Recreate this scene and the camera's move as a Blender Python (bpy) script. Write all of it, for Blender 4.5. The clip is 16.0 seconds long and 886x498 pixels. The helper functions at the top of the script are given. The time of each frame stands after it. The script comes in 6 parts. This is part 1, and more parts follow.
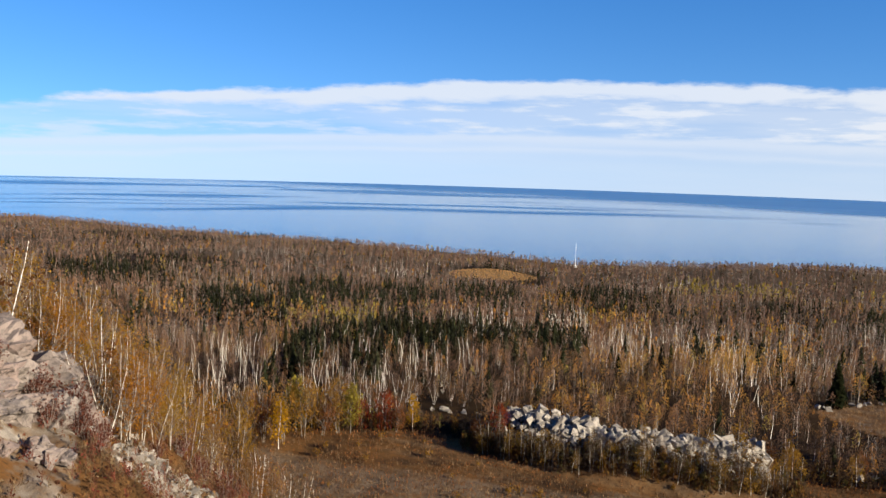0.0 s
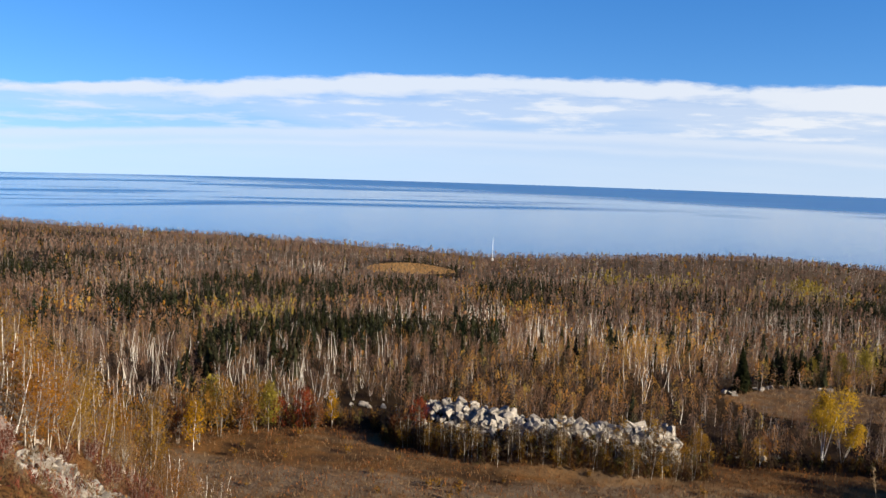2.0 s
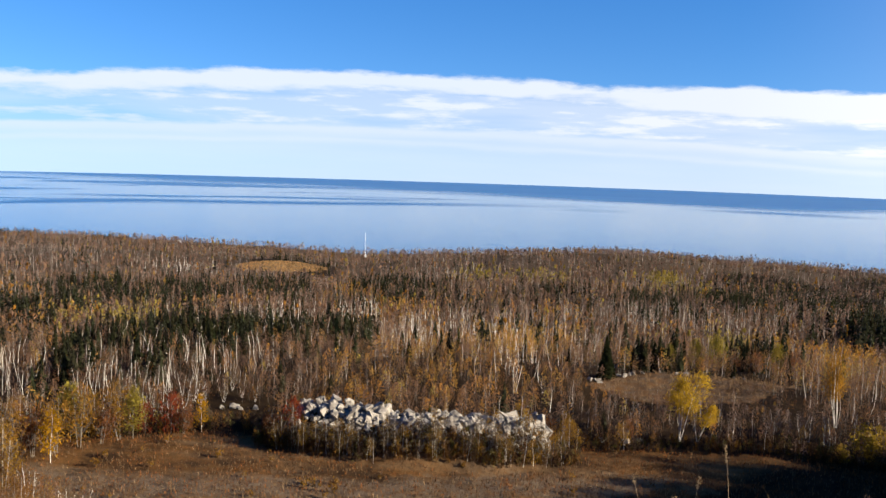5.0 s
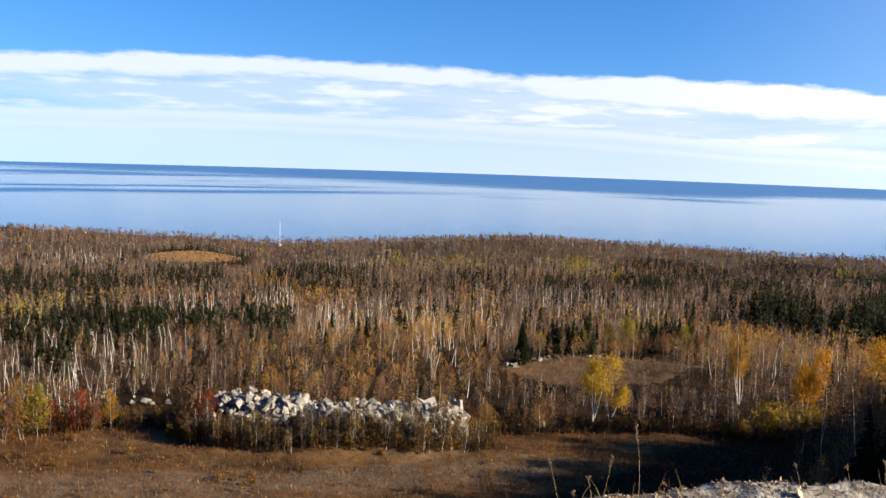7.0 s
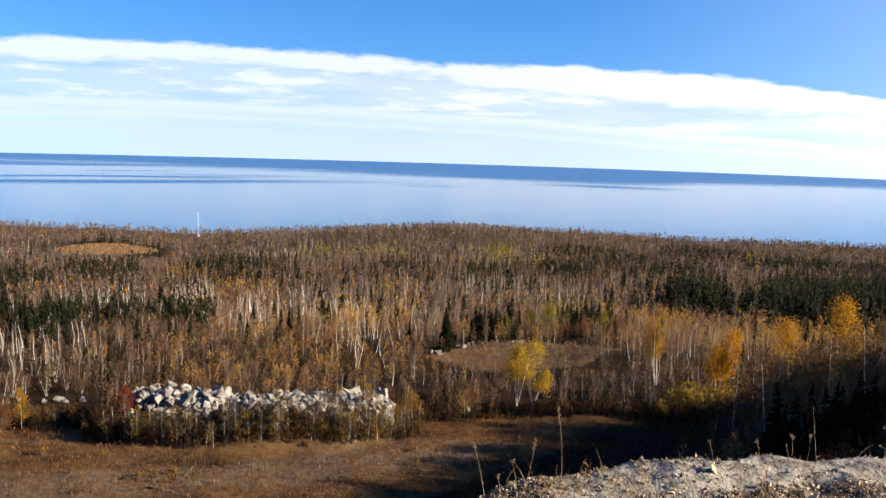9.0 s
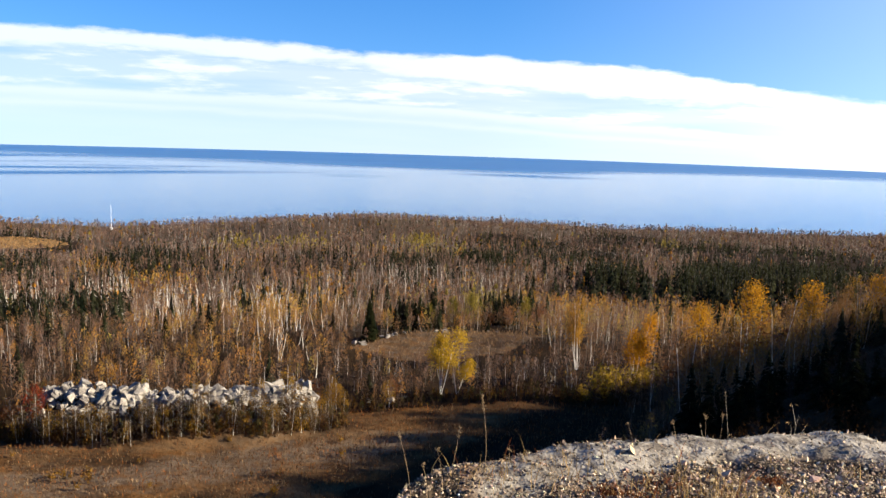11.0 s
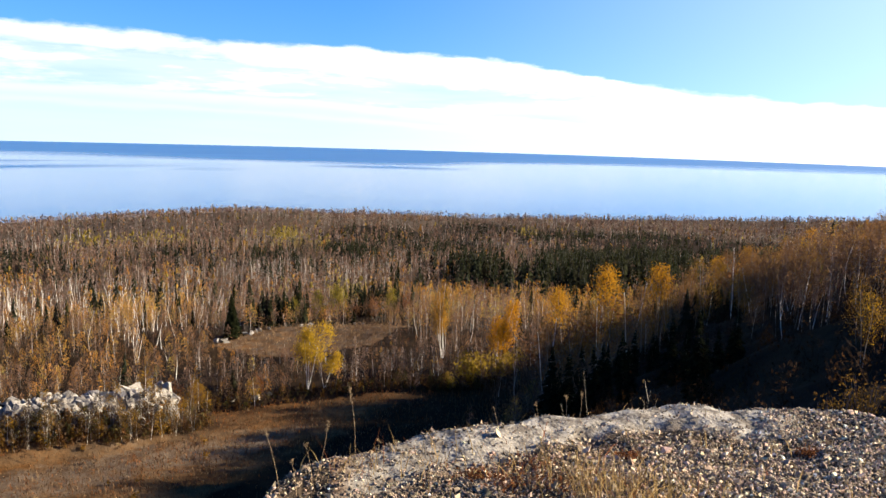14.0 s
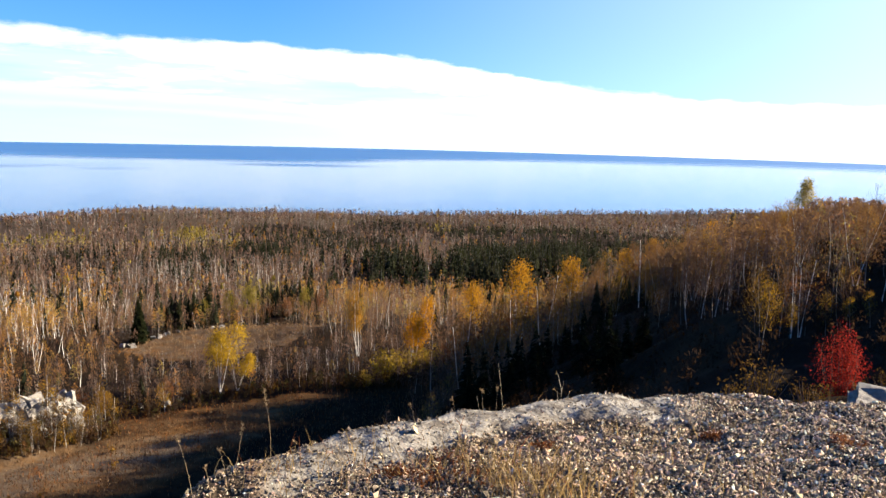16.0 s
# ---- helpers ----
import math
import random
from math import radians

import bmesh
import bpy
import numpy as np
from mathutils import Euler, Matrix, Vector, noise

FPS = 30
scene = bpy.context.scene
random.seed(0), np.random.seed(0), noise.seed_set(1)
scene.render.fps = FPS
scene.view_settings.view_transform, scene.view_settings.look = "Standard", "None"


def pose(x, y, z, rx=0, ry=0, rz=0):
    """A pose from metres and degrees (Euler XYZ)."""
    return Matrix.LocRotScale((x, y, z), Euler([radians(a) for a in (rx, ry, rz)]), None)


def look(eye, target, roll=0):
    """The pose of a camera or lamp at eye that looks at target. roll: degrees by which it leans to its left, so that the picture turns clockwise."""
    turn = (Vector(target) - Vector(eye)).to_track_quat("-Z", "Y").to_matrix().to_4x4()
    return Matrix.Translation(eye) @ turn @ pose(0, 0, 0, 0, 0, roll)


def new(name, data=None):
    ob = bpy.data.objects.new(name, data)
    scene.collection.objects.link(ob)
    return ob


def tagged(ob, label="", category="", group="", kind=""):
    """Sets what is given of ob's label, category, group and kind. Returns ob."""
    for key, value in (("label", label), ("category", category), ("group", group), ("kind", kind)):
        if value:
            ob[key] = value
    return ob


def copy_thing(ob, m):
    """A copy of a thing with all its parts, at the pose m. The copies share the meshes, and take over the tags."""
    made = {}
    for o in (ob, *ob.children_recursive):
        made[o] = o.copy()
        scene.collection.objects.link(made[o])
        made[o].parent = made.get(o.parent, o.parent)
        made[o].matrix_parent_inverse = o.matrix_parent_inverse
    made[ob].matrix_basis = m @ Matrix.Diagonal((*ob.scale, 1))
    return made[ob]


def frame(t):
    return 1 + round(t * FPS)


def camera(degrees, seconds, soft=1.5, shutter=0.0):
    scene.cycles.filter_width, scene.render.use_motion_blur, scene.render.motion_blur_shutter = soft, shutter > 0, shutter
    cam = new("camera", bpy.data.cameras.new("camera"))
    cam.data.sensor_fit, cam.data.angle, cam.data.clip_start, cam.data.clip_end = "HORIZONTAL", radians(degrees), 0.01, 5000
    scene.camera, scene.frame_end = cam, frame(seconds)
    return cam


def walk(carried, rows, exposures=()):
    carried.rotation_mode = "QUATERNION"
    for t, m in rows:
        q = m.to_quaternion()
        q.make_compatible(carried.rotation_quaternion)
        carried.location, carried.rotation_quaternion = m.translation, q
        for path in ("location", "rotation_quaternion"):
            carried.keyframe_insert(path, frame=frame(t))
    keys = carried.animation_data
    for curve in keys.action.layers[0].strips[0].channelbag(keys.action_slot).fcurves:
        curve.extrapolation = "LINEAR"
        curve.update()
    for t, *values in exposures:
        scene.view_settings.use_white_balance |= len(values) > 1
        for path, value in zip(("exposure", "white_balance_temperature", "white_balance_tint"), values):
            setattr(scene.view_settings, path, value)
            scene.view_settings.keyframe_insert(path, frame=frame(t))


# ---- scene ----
EYE = Vector((0.0, 0.0, 41.6))
cam = camera(56.33, 16.0, soft=1.5)
# seconds, heading to the right of +y, tilt upwards, lean to the left (degrees)
TURNS = [
    (0, -23.220, -5.769, 1.704),
    (0.5, -21.876, -5.841, 1.645),
    (1, -20.460, -5.924, 1.584),
    (1.5, -18.999, -6.016, 1.744),
    (2, -17.508, -6.008, 1.729),
    (2.5, -16.063, -5.932, 1.790),
    (3, -14.556, -5.835, 1.870),
    (3.5, -13.040, -5.769, 1.943),
    (4, -11.552, -5.771, 1.887),
    (6.5, -4.305, -6.495, 1.874),
    (7, -2.822, -6.663, 1.853),
    (7.5, -1.352, -6.835, 1.833),
    (8, -0.000, -6.998, 1.833),
    (8.5, 1.306, -7.142, 1.787),
    (9, 2.564, -7.299, 1.753),
    (11.5, 9.451, -7.932, 1.796),
    (12, 10.982, -7.985, 1.733),
    (12.5, 12.548, -8.023, 1.699),
    (13, 14.170, -8.056, 1.694),
    (13.5, 15.831, -8.103, 1.626),
    (14, 17.456, -8.142, 1.701),
    (14.5, 19.085, -8.176, 1.698),
    (15, 20.604, -8.175, 1.671),
    (15.5, 22.076, -8.175, 1.636),
    (16, 23.479, -8.188, 1.486),
]


def heading(az, el):
    a, e = radians(az), radians(el)
    return Vector((math.sin(a) * math.cos(e), math.cos(a) * math.cos(e), math.sin(e)))


walk(cam, [(t, look(EYE, EYE + heading(az, el), roll)) for t, az, el, roll in TURNS], [(0, 1.59), (4, 1.70), (8, 1.86), (12, 2.01), (16, 2.21)])

# ---- light ----
SUN_AZ, SUN_EL = 100.0, 20.8
sun = new("sun", bpy.data.lights.new("sun", "SUN"))
sun.data.energy, sun.data.angle, sun.data.color = 5.2, radians(0.53), (1.0, 0.87, 0.67)
sun.matrix_world = look(heading(SUN_AZ, SUN_EL) * 300, (0, 0, 0))


class Nodes:
    """Short hand for node trees."""

    def __init__(self, tree):
        self.tree = tree
        tree.nodes.clear()

    def add(self, kind, inputs=None):
        n = self.tree.nodes.new("ShaderNode" + kind)
        for k, v in (inputs or {}).items():
            if isinstance(v, bpy.types.NodeSocket):
                self.tree.links.new(v, n.inputs[k])
            else:
                n.inputs[k].default_value = v
        return n

    def math(self, op, a, b=0.0, c=0.0, clamp=False):
        n = self.tree.nodes.new("ShaderNodeMath")
        n.operation, n.use_clamp = op, clamp
        for k, v in enumerate((a, b, c)):
            if isinstance(v, bpy.types.NodeSocket):
                self.tree.links.new(v, n.inputs[k])
            else:
                n.inputs[k].default_value = v
        return n.outputs[0]

    def layer(self, name):
        n = self.add("VertexColor")
        n.layer_name = name
        return n.outputs[0]

    def ramp(self, fac, stops):
        n = self.add("ValToRGB", {0: fac})
        e = n.color_ramp.elements
        while len(e) < len(stops):
            e.new(0.5)
        for k, (p, c) in zip(e, stops):
            k.position = p
            k.color = (c, c, c, 1) if isinstance(c, (int, float)) else (*c, 1)
        return n.outputs[0]

    def step(self, x, a, b):
        """A smooth rise from 0 to 1 as x goes from a to b."""
        m = self.add("MapRange", {0: x, 1: a, 2: b, 3: 0.0, 4: 1.0})
        m.interpolation_type = "SMOOTHSTEP"
        return m.outputs[0]

    def line(self, az, points):
        """A height in degrees (0 to 10) that follows the heading."""
        f = self.add("FloatCurve", {1: self.math("MULTIPLY_ADD", az, 1 / 200, 0.5, clamp=True)})
        c = f.mapping.curves[0]
        for k, (a, e) in enumerate(points):
            if k < 2:
                c.points[k].location = (a / 200 + 0.5, e / 10)
            else:
                c.points.new(a / 200 + 0.5, e / 10)
        f.mapping.update()
        return self.math("MULTIPLY", f.outputs[0], 10.0)

    def bump_at(self, x, middle, half):
        """1 at the middle, falling off to both sides."""
        d = self.math("DIVIDE", self.math("SUBTRACT", x, middle), half)
        return self.math("EXPONENT", self.math("MULTIPLY", self.math("MULTIPLY", d, d), -1.0))

    def noise(self, vector, scale, detail=4, rough=0.55):
        return self.add("TexNoise", {"Vector": vector, "Scale": scale, "Detail": detail, "Roughness": rough}).outputs[0]

    def mix(self, fac, a, b, kind="MIX"):
        n = self.add("Mix")
        n.data_type, n.blend_type = "RGBA", kind
        for sock, v in ((n.inputs[0], fac), (n.inputs[6], a), (n.inputs[7], b)):
            if isinstance(v, bpy.types.NodeSocket):
                self.tree.links.new(v, sock)
            else:
                sock.default_value = v if isinstance(v, (int, float)) else (*v, 1)
        return n.outputs[2]


def build_world():
    world = bpy.data.worlds.new("sky")
    scene.world = world
    world.use_nodes = True
    n = Nodes(world.node_tree)
    tex = n.add("TexSky")
    tex.sky_type, tex.sun_disc = "NISHITA", False
    tex.sun_elevation, tex.sun_rotation = radians(SUN_EL), radians(SUN_AZ)
    tex.altitude, tex.air_density, tex.dust_density, tex.ozone_density = 300, 1.0, 0.1, 4.0
    d = n.add("TexCoord").outputs["Generated"]
    xyz = n.add("SeparateXYZ", {0: d}).outputs
    # under the horizon the sky goes on as at the horizon
    lifted = n.add("CombineXYZ", {0: xyz[0], 1: xyz[1], 2: n.math("MULTIPLY_ADD", n.math("MAXIMUM", xyz[2], 0.0), 0.85, 0.12)}).outputs[0]
    n.tree.links.new(lifted, tex.inputs[0])
    sky = n.add("HueSaturation", {"Hue": 0.510, "Saturation": 1.27, "Value": 1.0, "Color": tex.outputs[0]}).outputs[0]
    az = n.math("MULTIPLY", n.math("ARCTAN2", xyz[0], xyz[1]), 180 / math.pi)
    el = n.math("MULTIPLY", n.math("ARCSINE", xyz[2]), 180 / math.pi)
    # two long banks of high cloud over the lake, with a thin veil and small puffs between them

    def field(fa, fe, seed, detail=5, rough=0.55):
        at = n.add("CombineXYZ", {0: n.math("MULTIPLY", az, fa), 1: n.math("MULTIPLY", el, fe), 2: seed}).outputs[0]
        return n.math("SUBTRACT", n.noise(at, 1.0, detail, rough), 0.5)

    billow, ragged, soft, puff = field(0.30, 0.9, 8.0, 5, 0.6), field(0.10, 0.55, 3.0), field(0.04, 0.45, 5.0, 4), field(0.16, 1.1, 13.0, 5, 0.6)
    top = n.line(az, [(-100, 2.0), (-50, 3.4), (-44, 4.3), (-32, 5.1), (-26, 5.75), (-12.5, 6.05), (-2.7, 5.65), (12, 5.4), (20, 4.9), (25.7, 4.3), (31, 3.5), (39, 2.8), (51, 2.45), (100, 1.5)])
    under = n.line(az, [(-100, 1.6), (-44, 3.4), (-34, 3.6), (-26, 4.1), (-15, 4.5), (-4, 4.3), (4, 3.9), (10, 3.4), (21, 2.7), (30, 2.0), (51, 1.0), (100, 0.4)])
    low = n.line(az, [(-100, 0.3), (-51, 1.0), (-38, 1.65), (-26, 2.15), (-15, 2.25), (-4, 2.15), (4.6, 1.95), (10.6, 1.65), (21, 1.1), (40, 0.4), (100, 0.2)])
    depth = n.math("ADD", n.math("SUBTRACT", top, el), n.math("ADD", n.math("MULTIPLY", billow, 1.1), n.math("MULTIPLY", ragged, 1.1)))
    edge = n.step(depth, -0.05, n.math("MULTIPLY_ADD", n.step(az, 22.0, 50.0), 0.5, 0.42))
    bank = n.step(n.math("ADD", n.math("SUBTRACT", el, under), n.math("ADD", n.math("MULTIPLY", ragged, 2.6), n.math("MULTIPLY", billow, 0.8))), -0.5, 0.45)
    veil = n.math("MULTIPLY_ADD", n.step(puff, -0.02, 0.16), 0.42, n.math("MULTIPLY_ADD", n.step(soft, -0.10, 0.12), 0.22, n.math("MULTIPLY_ADD", n.step(az, -45.0, 5.0), 0.20, 0.24)))
    sunk = n.math("ADD", n.math("SUBTRACT", low, el), n.math("ADD", n.math("MULTIPLY", ragged, 0.7), n.math("MULTIPLY", billow, 0.35)))
    lower = n.math("MULTIPLY_ADD", n.bump_at(sunk, 0.28, 0.40), 0.20, n.math("MULTIPLY_ADD", soft, 0.3, 0.62))
    second = n.bump_at(n.math("ADD", sunk, n.math("MULTIPLY", soft, 0.8)), 1.0, 0.22)
    lower = n.math("MULTIPLY_ADD", second, 0.14, lower)
    body = n.mix(n.step(sunk, -0.10, 0.22), veil, lower)
    body = n.math("MAXIMUM", body, n.math("MULTIPLY", bank, 0.95))
    right = n.math("MULTIPLY_ADD", az, 0.030, -0.20, clamp=True)
    body = n.math("MAXIMUM", body, n.math("MULTIPLY", right, n.math("MULTIPLY_ADD", soft, 0.5, 0.97)))
    cover = n.math("MULTIPLY", edge, body, clamp=True)
    above = n.math("GREATER_THAN", el, -4.0)
    cover = n.math("MULTIPLY", cover, above)
    s = heading(SUN_AZ, 0)
    facing = n.math("ADD", n.math("MULTIPLY", xyz[0], s.x), n.math("MULTIPLY", xyz[1], s.y))
    glare = n.math("MULTIPLY_ADD", n.math("MAXIMUM", facing, 0.0), 0.55, 1.0)
    pale = n.mix(n.math("MULTIPLY_ADD", facing, 1.2, 0.45, clamp=True), (0.80, 0.875, 1.0), (0.95, 0.95, 0.955))
    white = n.add("Background", {0: pale, 1: n.math("MULTIPLY", glare, 0.315)}).outputs[0]
    blue = n.add("Background", {0: sky, 1: 0.059}).outputs[0]
    haze = n.math("MULTIPLY", n.math("POWER", n.math("MAXIMUM", facing, 0.0), 1.4), n.math("MULTIPLY", n.step(el, 40.0, 8.0), 0.60))
    cover = n.math("MAXIMUM", cover, haze)
    out = n.add("MixShader", {0: cover, 1: blue, 2: white}).outputs[0]
    n.add("OutputWorld", {0: out})


build_world()

# ---- materials ----
MATS = {}


def material(name, build):
    if name not in MATS:
        m = bpy.data.materials.new(name)
        m.use_nodes = True
        n = Nodes(m.node_tree)
        n.add("OutputMaterial", {0: build(n)})
        MATS[name] = m
    return MATS[name]


def principled(n, color, rough=0.9, bump=None, strength=0.5, dist=0.05, spec=0.3):
    ins = {"Base Color": color if isinstance(color, bpy.types.NodeSocket) else (*color, 1), "Roughness": rough, "Specular IOR Level": spec}
    if bump is not None:
        ins["Normal"] = n.add("Bump", {"Height": bump, "Strength": strength, "Distance": dist}).outputs[0]
    return n.add("BsdfPrincipled", ins).outputs[0]


def place(n):
    return n.add("NewGeometry").outputs["Position"]


def ground_mat(n):
    p = place(n)
    zone = n.add("SeparateColor", {0: n.layer("zone")}).outputs
    a, b, c, f = n.noise(p, 0.06, 5), n.noise(p, 0.5, 6, 0.65), n.noise(p, 4.0, 5, 0.65), n.noise(p, 28.0, 4, 0.7)
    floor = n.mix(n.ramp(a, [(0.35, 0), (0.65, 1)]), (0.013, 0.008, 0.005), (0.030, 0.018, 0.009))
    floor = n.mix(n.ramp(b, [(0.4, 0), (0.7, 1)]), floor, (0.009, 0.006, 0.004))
    grass = n.mix(n.ramp(b, [(0.35, 0), (0.65, 1)]), (0.106, 0.050, 0.017), (0.064, 0.035, 0.014))
    along = n.add("Mapping", {0: p, "Rotation": (0, 0, radians(-24)), "Scale": (0.039, 0.203, 0.156)}).outputs[0]
    grass = n.mix(n.ramp(n.noise(along, 1.0, 6, 0.62), [(0.48, 0), (0.68, 0.9)]), grass, (0.115, 0.075, 0.041))
    grass = n.mix(n.ramp(n.noise(p, 0.11, 6, 0.65), [(0.46, 0), (0.62, 0.9)]), grass, (0.024, 0.015, 0.009))
    grass = n.mix(n.ramp(c, [(0.5, 0), (0.75, 1)]), grass, (0.035, 0.020, 0.011))
    gravel = n.mix(n.ramp(c, [(0.35, 0), (0.7, 1)]), (0.072, 0.048, 0.030), (0.125, 0.094, 0.066))
    gravel = n.mix(n.ramp(f, [(0.55, 0), (0.75, 1)]), gravel, (0.187, 0.156, 0.121))
    rock = n.mix(n.ramp(b, [(0.3, 0), (0.7, 1)]), (0.133, 0.113, 0.092), (0.222, 0.199, 0.168))
    rock = n.mix(n.ramp(c, [(0.50, 0), (0.70, 1)]), rock, (0.078, 0.062, 0.051))
    rock = n.mix(n.ramp(f, [(0.50, 0), (0.70, 1)]), rock, (0.33, 0.30, 0.26))
    chalk = n.mix(n.ramp(b, [(0.35, 0), (0.6, 1)]), (0.165, 0.148, 0.126), (0.26, 0.238, 0.206))
    chalk = n.mix(n.ramp(n.noise(p, 9.0, 6, 0.7), [(0.44, 0), (0.58, 0.85)]), chalk, (0.075, 0.062, 0.05))
    rock = n.mix(n.ramp(zone[2], [(0.85, 0), (0.95, 1)]), rock, chalk)
    w = n.math("MULTIPLY", n.math("SUBTRACT", b, 0.5), 0.7)

    def grown(s):
        return n.ramp(n.math("ADD", s, w), [(0.38, 0), (0.62, 1)])

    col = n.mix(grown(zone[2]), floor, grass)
    # ledge soil, darkened to carry the shadow in the gaps between pebbles
    soil_and_shade = n.mix(n.ramp(c, [(0.35, 0), (0.7, 1)]), (0.028, 0.020, 0.014), (0.074, 0.055, 0.037))
    pebbly = n.mix(n.ramp(zone[2], [(0.85, 0), (0.95, 1)]), gravel, soil_and_shade)
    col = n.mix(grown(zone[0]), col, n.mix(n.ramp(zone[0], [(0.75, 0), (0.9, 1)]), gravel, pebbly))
    col = n.mix(grown(zone[1]), col, rock)
    h = n.math("ADD", n.math("MULTIPLY", c, 1.0), n.math("MULTIPLY", f, 0.15))
    return principled(n, col, 0.95, h, 0.6, 0.12, 0.02)


def water_mat(n):
    p = place(n)
    x, y, _ = n.add("SeparateXYZ", {0: p}).outputs
    az = n.math("MULTIPLY", n.math("ARCTAN2", x, y), 180 / math.pi)
    reach = n.math("SQRT", n.math("ADD", n.math("MULTIPLY", x, x), n.math("MULTIPLY", y, y)))
    q = n.math("DIVIDE", 6853.0, reach)
    at = n.add("CombineXYZ", {0: n.math("MULTIPLY", az, 0.045), 1: n.math("MULTIPLY", q, 4.2), 2: 2.0}).outputs[0]
    lane = n.noise(at, 1.0, 5, 0.55)
    # wind-ruffled water along the horizon, with tongues and slicks of it nearer
    edge = n.line(az, [(-100, 1.2), (-45, 1.3), (-30, 1.7), (-19, 1.95), (-7.5, 2.15), (5, 2.3), (16, 2.28), (20, 2.1), (39, 1.85), (100, 1.6)])
    ruffled = n.step(n.math("ADD", n.math("SUBTRACT", edge, q), n.math("MULTIPLY_ADD", lane, 0.7, -0.35)), -0.22, 0.26)
    west = n.math("MULTIPLY_ADD", az, -0.04, 0.25, clamp=True)
    tongue = n.math("MULTIPLY", n.step(lane, 0.50, 0.60), n.math("MULTIPLY", west, n.math("MULTIPLY", n.step(q, 3.5, 2.9), 0.75)))
    slick = n.bump_at(n.math("MULTIPLY_ADD", lane, 0.25, q), n.math("ADD", n.line(az, [(-100, 4.0), (-42, 3.4), (-30, 3.12), (-20, 3.1), (-8, 2.9), (4, 2.75), (100, 2.7)]), 0.12), 0.10)
    slick = n.math("MULTIPLY", slick, n.math("MULTIPLY", n.step(az, 4.0, -18.0), n.step(az, -48.0, -38.0)))
    spot = n.math("MULTIPLY", n.bump_at(q, 2.62, 0.09), n.bump_at(az, 13.5, 4.0))
    calm = n.math("MAXIMUM", n.math("MAXIMUM", ruffled, tongue), n.math("MAXIMUM", slick, n.math("MULTIPLY", spot, 0.7)))
    col = n.mix(calm, (0.054, 0.115, 0.188), (0.026, 0.098, 0.235))
    rough = n.math("MULTIPLY_ADD", calm, 0.24, 0.12)
    rip = n.noise(n.add("Mapping", {0: p, "Scale": (0.03, 0.09, 1)}).outputs[0], 1.0, 4, 0.6)
    return principled(n, col, rough, rip, 0.25, 1.0, 0.5)


def tint_mat(kind):
    def build(n):
        tint = n.layer("tint")
        rnd = n.add("NewGeometry").outputs["Random Per Island"]
        if kind == "bark":
            p = place(n)
            marks = n.noise(n.add("Mapping", {0: p, "Scale": (3, 3, 9)}).outputs[0], 1.0, 3, 0.7)
            col = n.mix(n.ramp(marks, [(0.52, 0), (0.66, 1)]), tint, (0.09, 0.075, 0.06))
            return principled(n, col, 0.85, spec=0.2)
        col = n.mix(n.ramp(rnd, [(0, 0.0), (1, 0.5)]), tint, n.mix(1.0, tint, (0.45, 0.38, 0.34), "MULTIPLY"))
        if kind == "twig":
            return principled(n, col, 0.95, spec=0.03)
        a = n.add("BsdfDiffuse", {0: col}).outputs[0]
        b = n.add("BsdfTranslucent", {0: col}).outputs[0]
        return n.add("MixShader", {0: 0.48, 1: a, 2: b}).outputs[0]
    return build


BARK = material("birch_bark", tint_mat("bark"))
TWIG = material("twig", tint_mat("twig"))
LEAF = material("leaf", tint_mat("leaf"))


def stone_mat(dark, light, spot, cracks=0.35, blotch=0.8):
    def build(n):
        p = place(n)
        rnd = n.add("ObjectInfo").outputs["Random"]
        b, c, f = n.noise(p, 0.9, 5), n.noise(p, 5.0, 5, 0.7), n.noise(p, 30.0, 3, 0.7)
        col = n.mix(n.ramp(b, [(0.3, 0), (0.7, 1)]), dark, light)
        col = n.mix(n.math("MULTIPLY", n.math("MULTIPLY", rnd, rnd), 1.0), col, spot)
        col = n.mix(n.ramp(c, [(0.50, 0), (0.66, blotch)]), col, (0.085, 0.072, 0.064))
        col = n.mix(n.ramp(n.noise(p, 1.7, 6, 0.7), [(0.54, 0), (0.64, blotch)]), col, (0.060, 0.052, 0.048))
        bent = n.mix(0.32, p, n.add("TexNoise", {"Vector": p, "Scale": 0.8, "Detail": 4.0}).outputs[1])
        cell = n.add("TexVoronoi", {"Vector": n.add("Mapping", {0: bent, "Rotation": (0.3, 0.2, 0.5), "Scale": (1.0, 0.7, 1.5)}).outputs[0], "Scale": cracks})
        cell.feature = "DISTANCE_TO_EDGE"
        seam = n.math("MAXIMUM", n.ramp(cell.outputs["Distance"], [(0.003, 0), (0.022, 1)]), n.ramp(b, [(0.42, 0), (0.55, 1)]))
        col = n.mix(seam, (0.05, 0.04, 0.035), col)
        h = n.math("ADD", n.math("ADD", c, n.math("MULTIPLY", f, 0.3)), n.math("MULTIPLY", seam, 0.8))
        return principled(n, col, 0.9, h, 0.7, 0.12, 0.2)
    return build


BOULDER = material("boulder_stone", stone_mat((0.165, 0.148, 0.128), (0.30, 0.275, 0.242), (0.085, 0.074, 0.064), blotch=0.7))
OUTCROP = material("pink_rock", stone_mat((0.105, 0.078, 0.069), (0.195, 0.148, 0.130), (0.155, 0.132, 0.118), 0.5))

# ---- shape of the land ----
SHORE_AZ = [-180, -60, -50, -43, -36, -24, -14, -4, 4, 12, 20, 30, 40, 50, 62, 180]
SHORE_R = [1900, 1900, 1750, 1470, 1325, 1155, 1045, 1100, 1185, 1165, 1145, 1215, 1330, 1560, 1800, 1800]
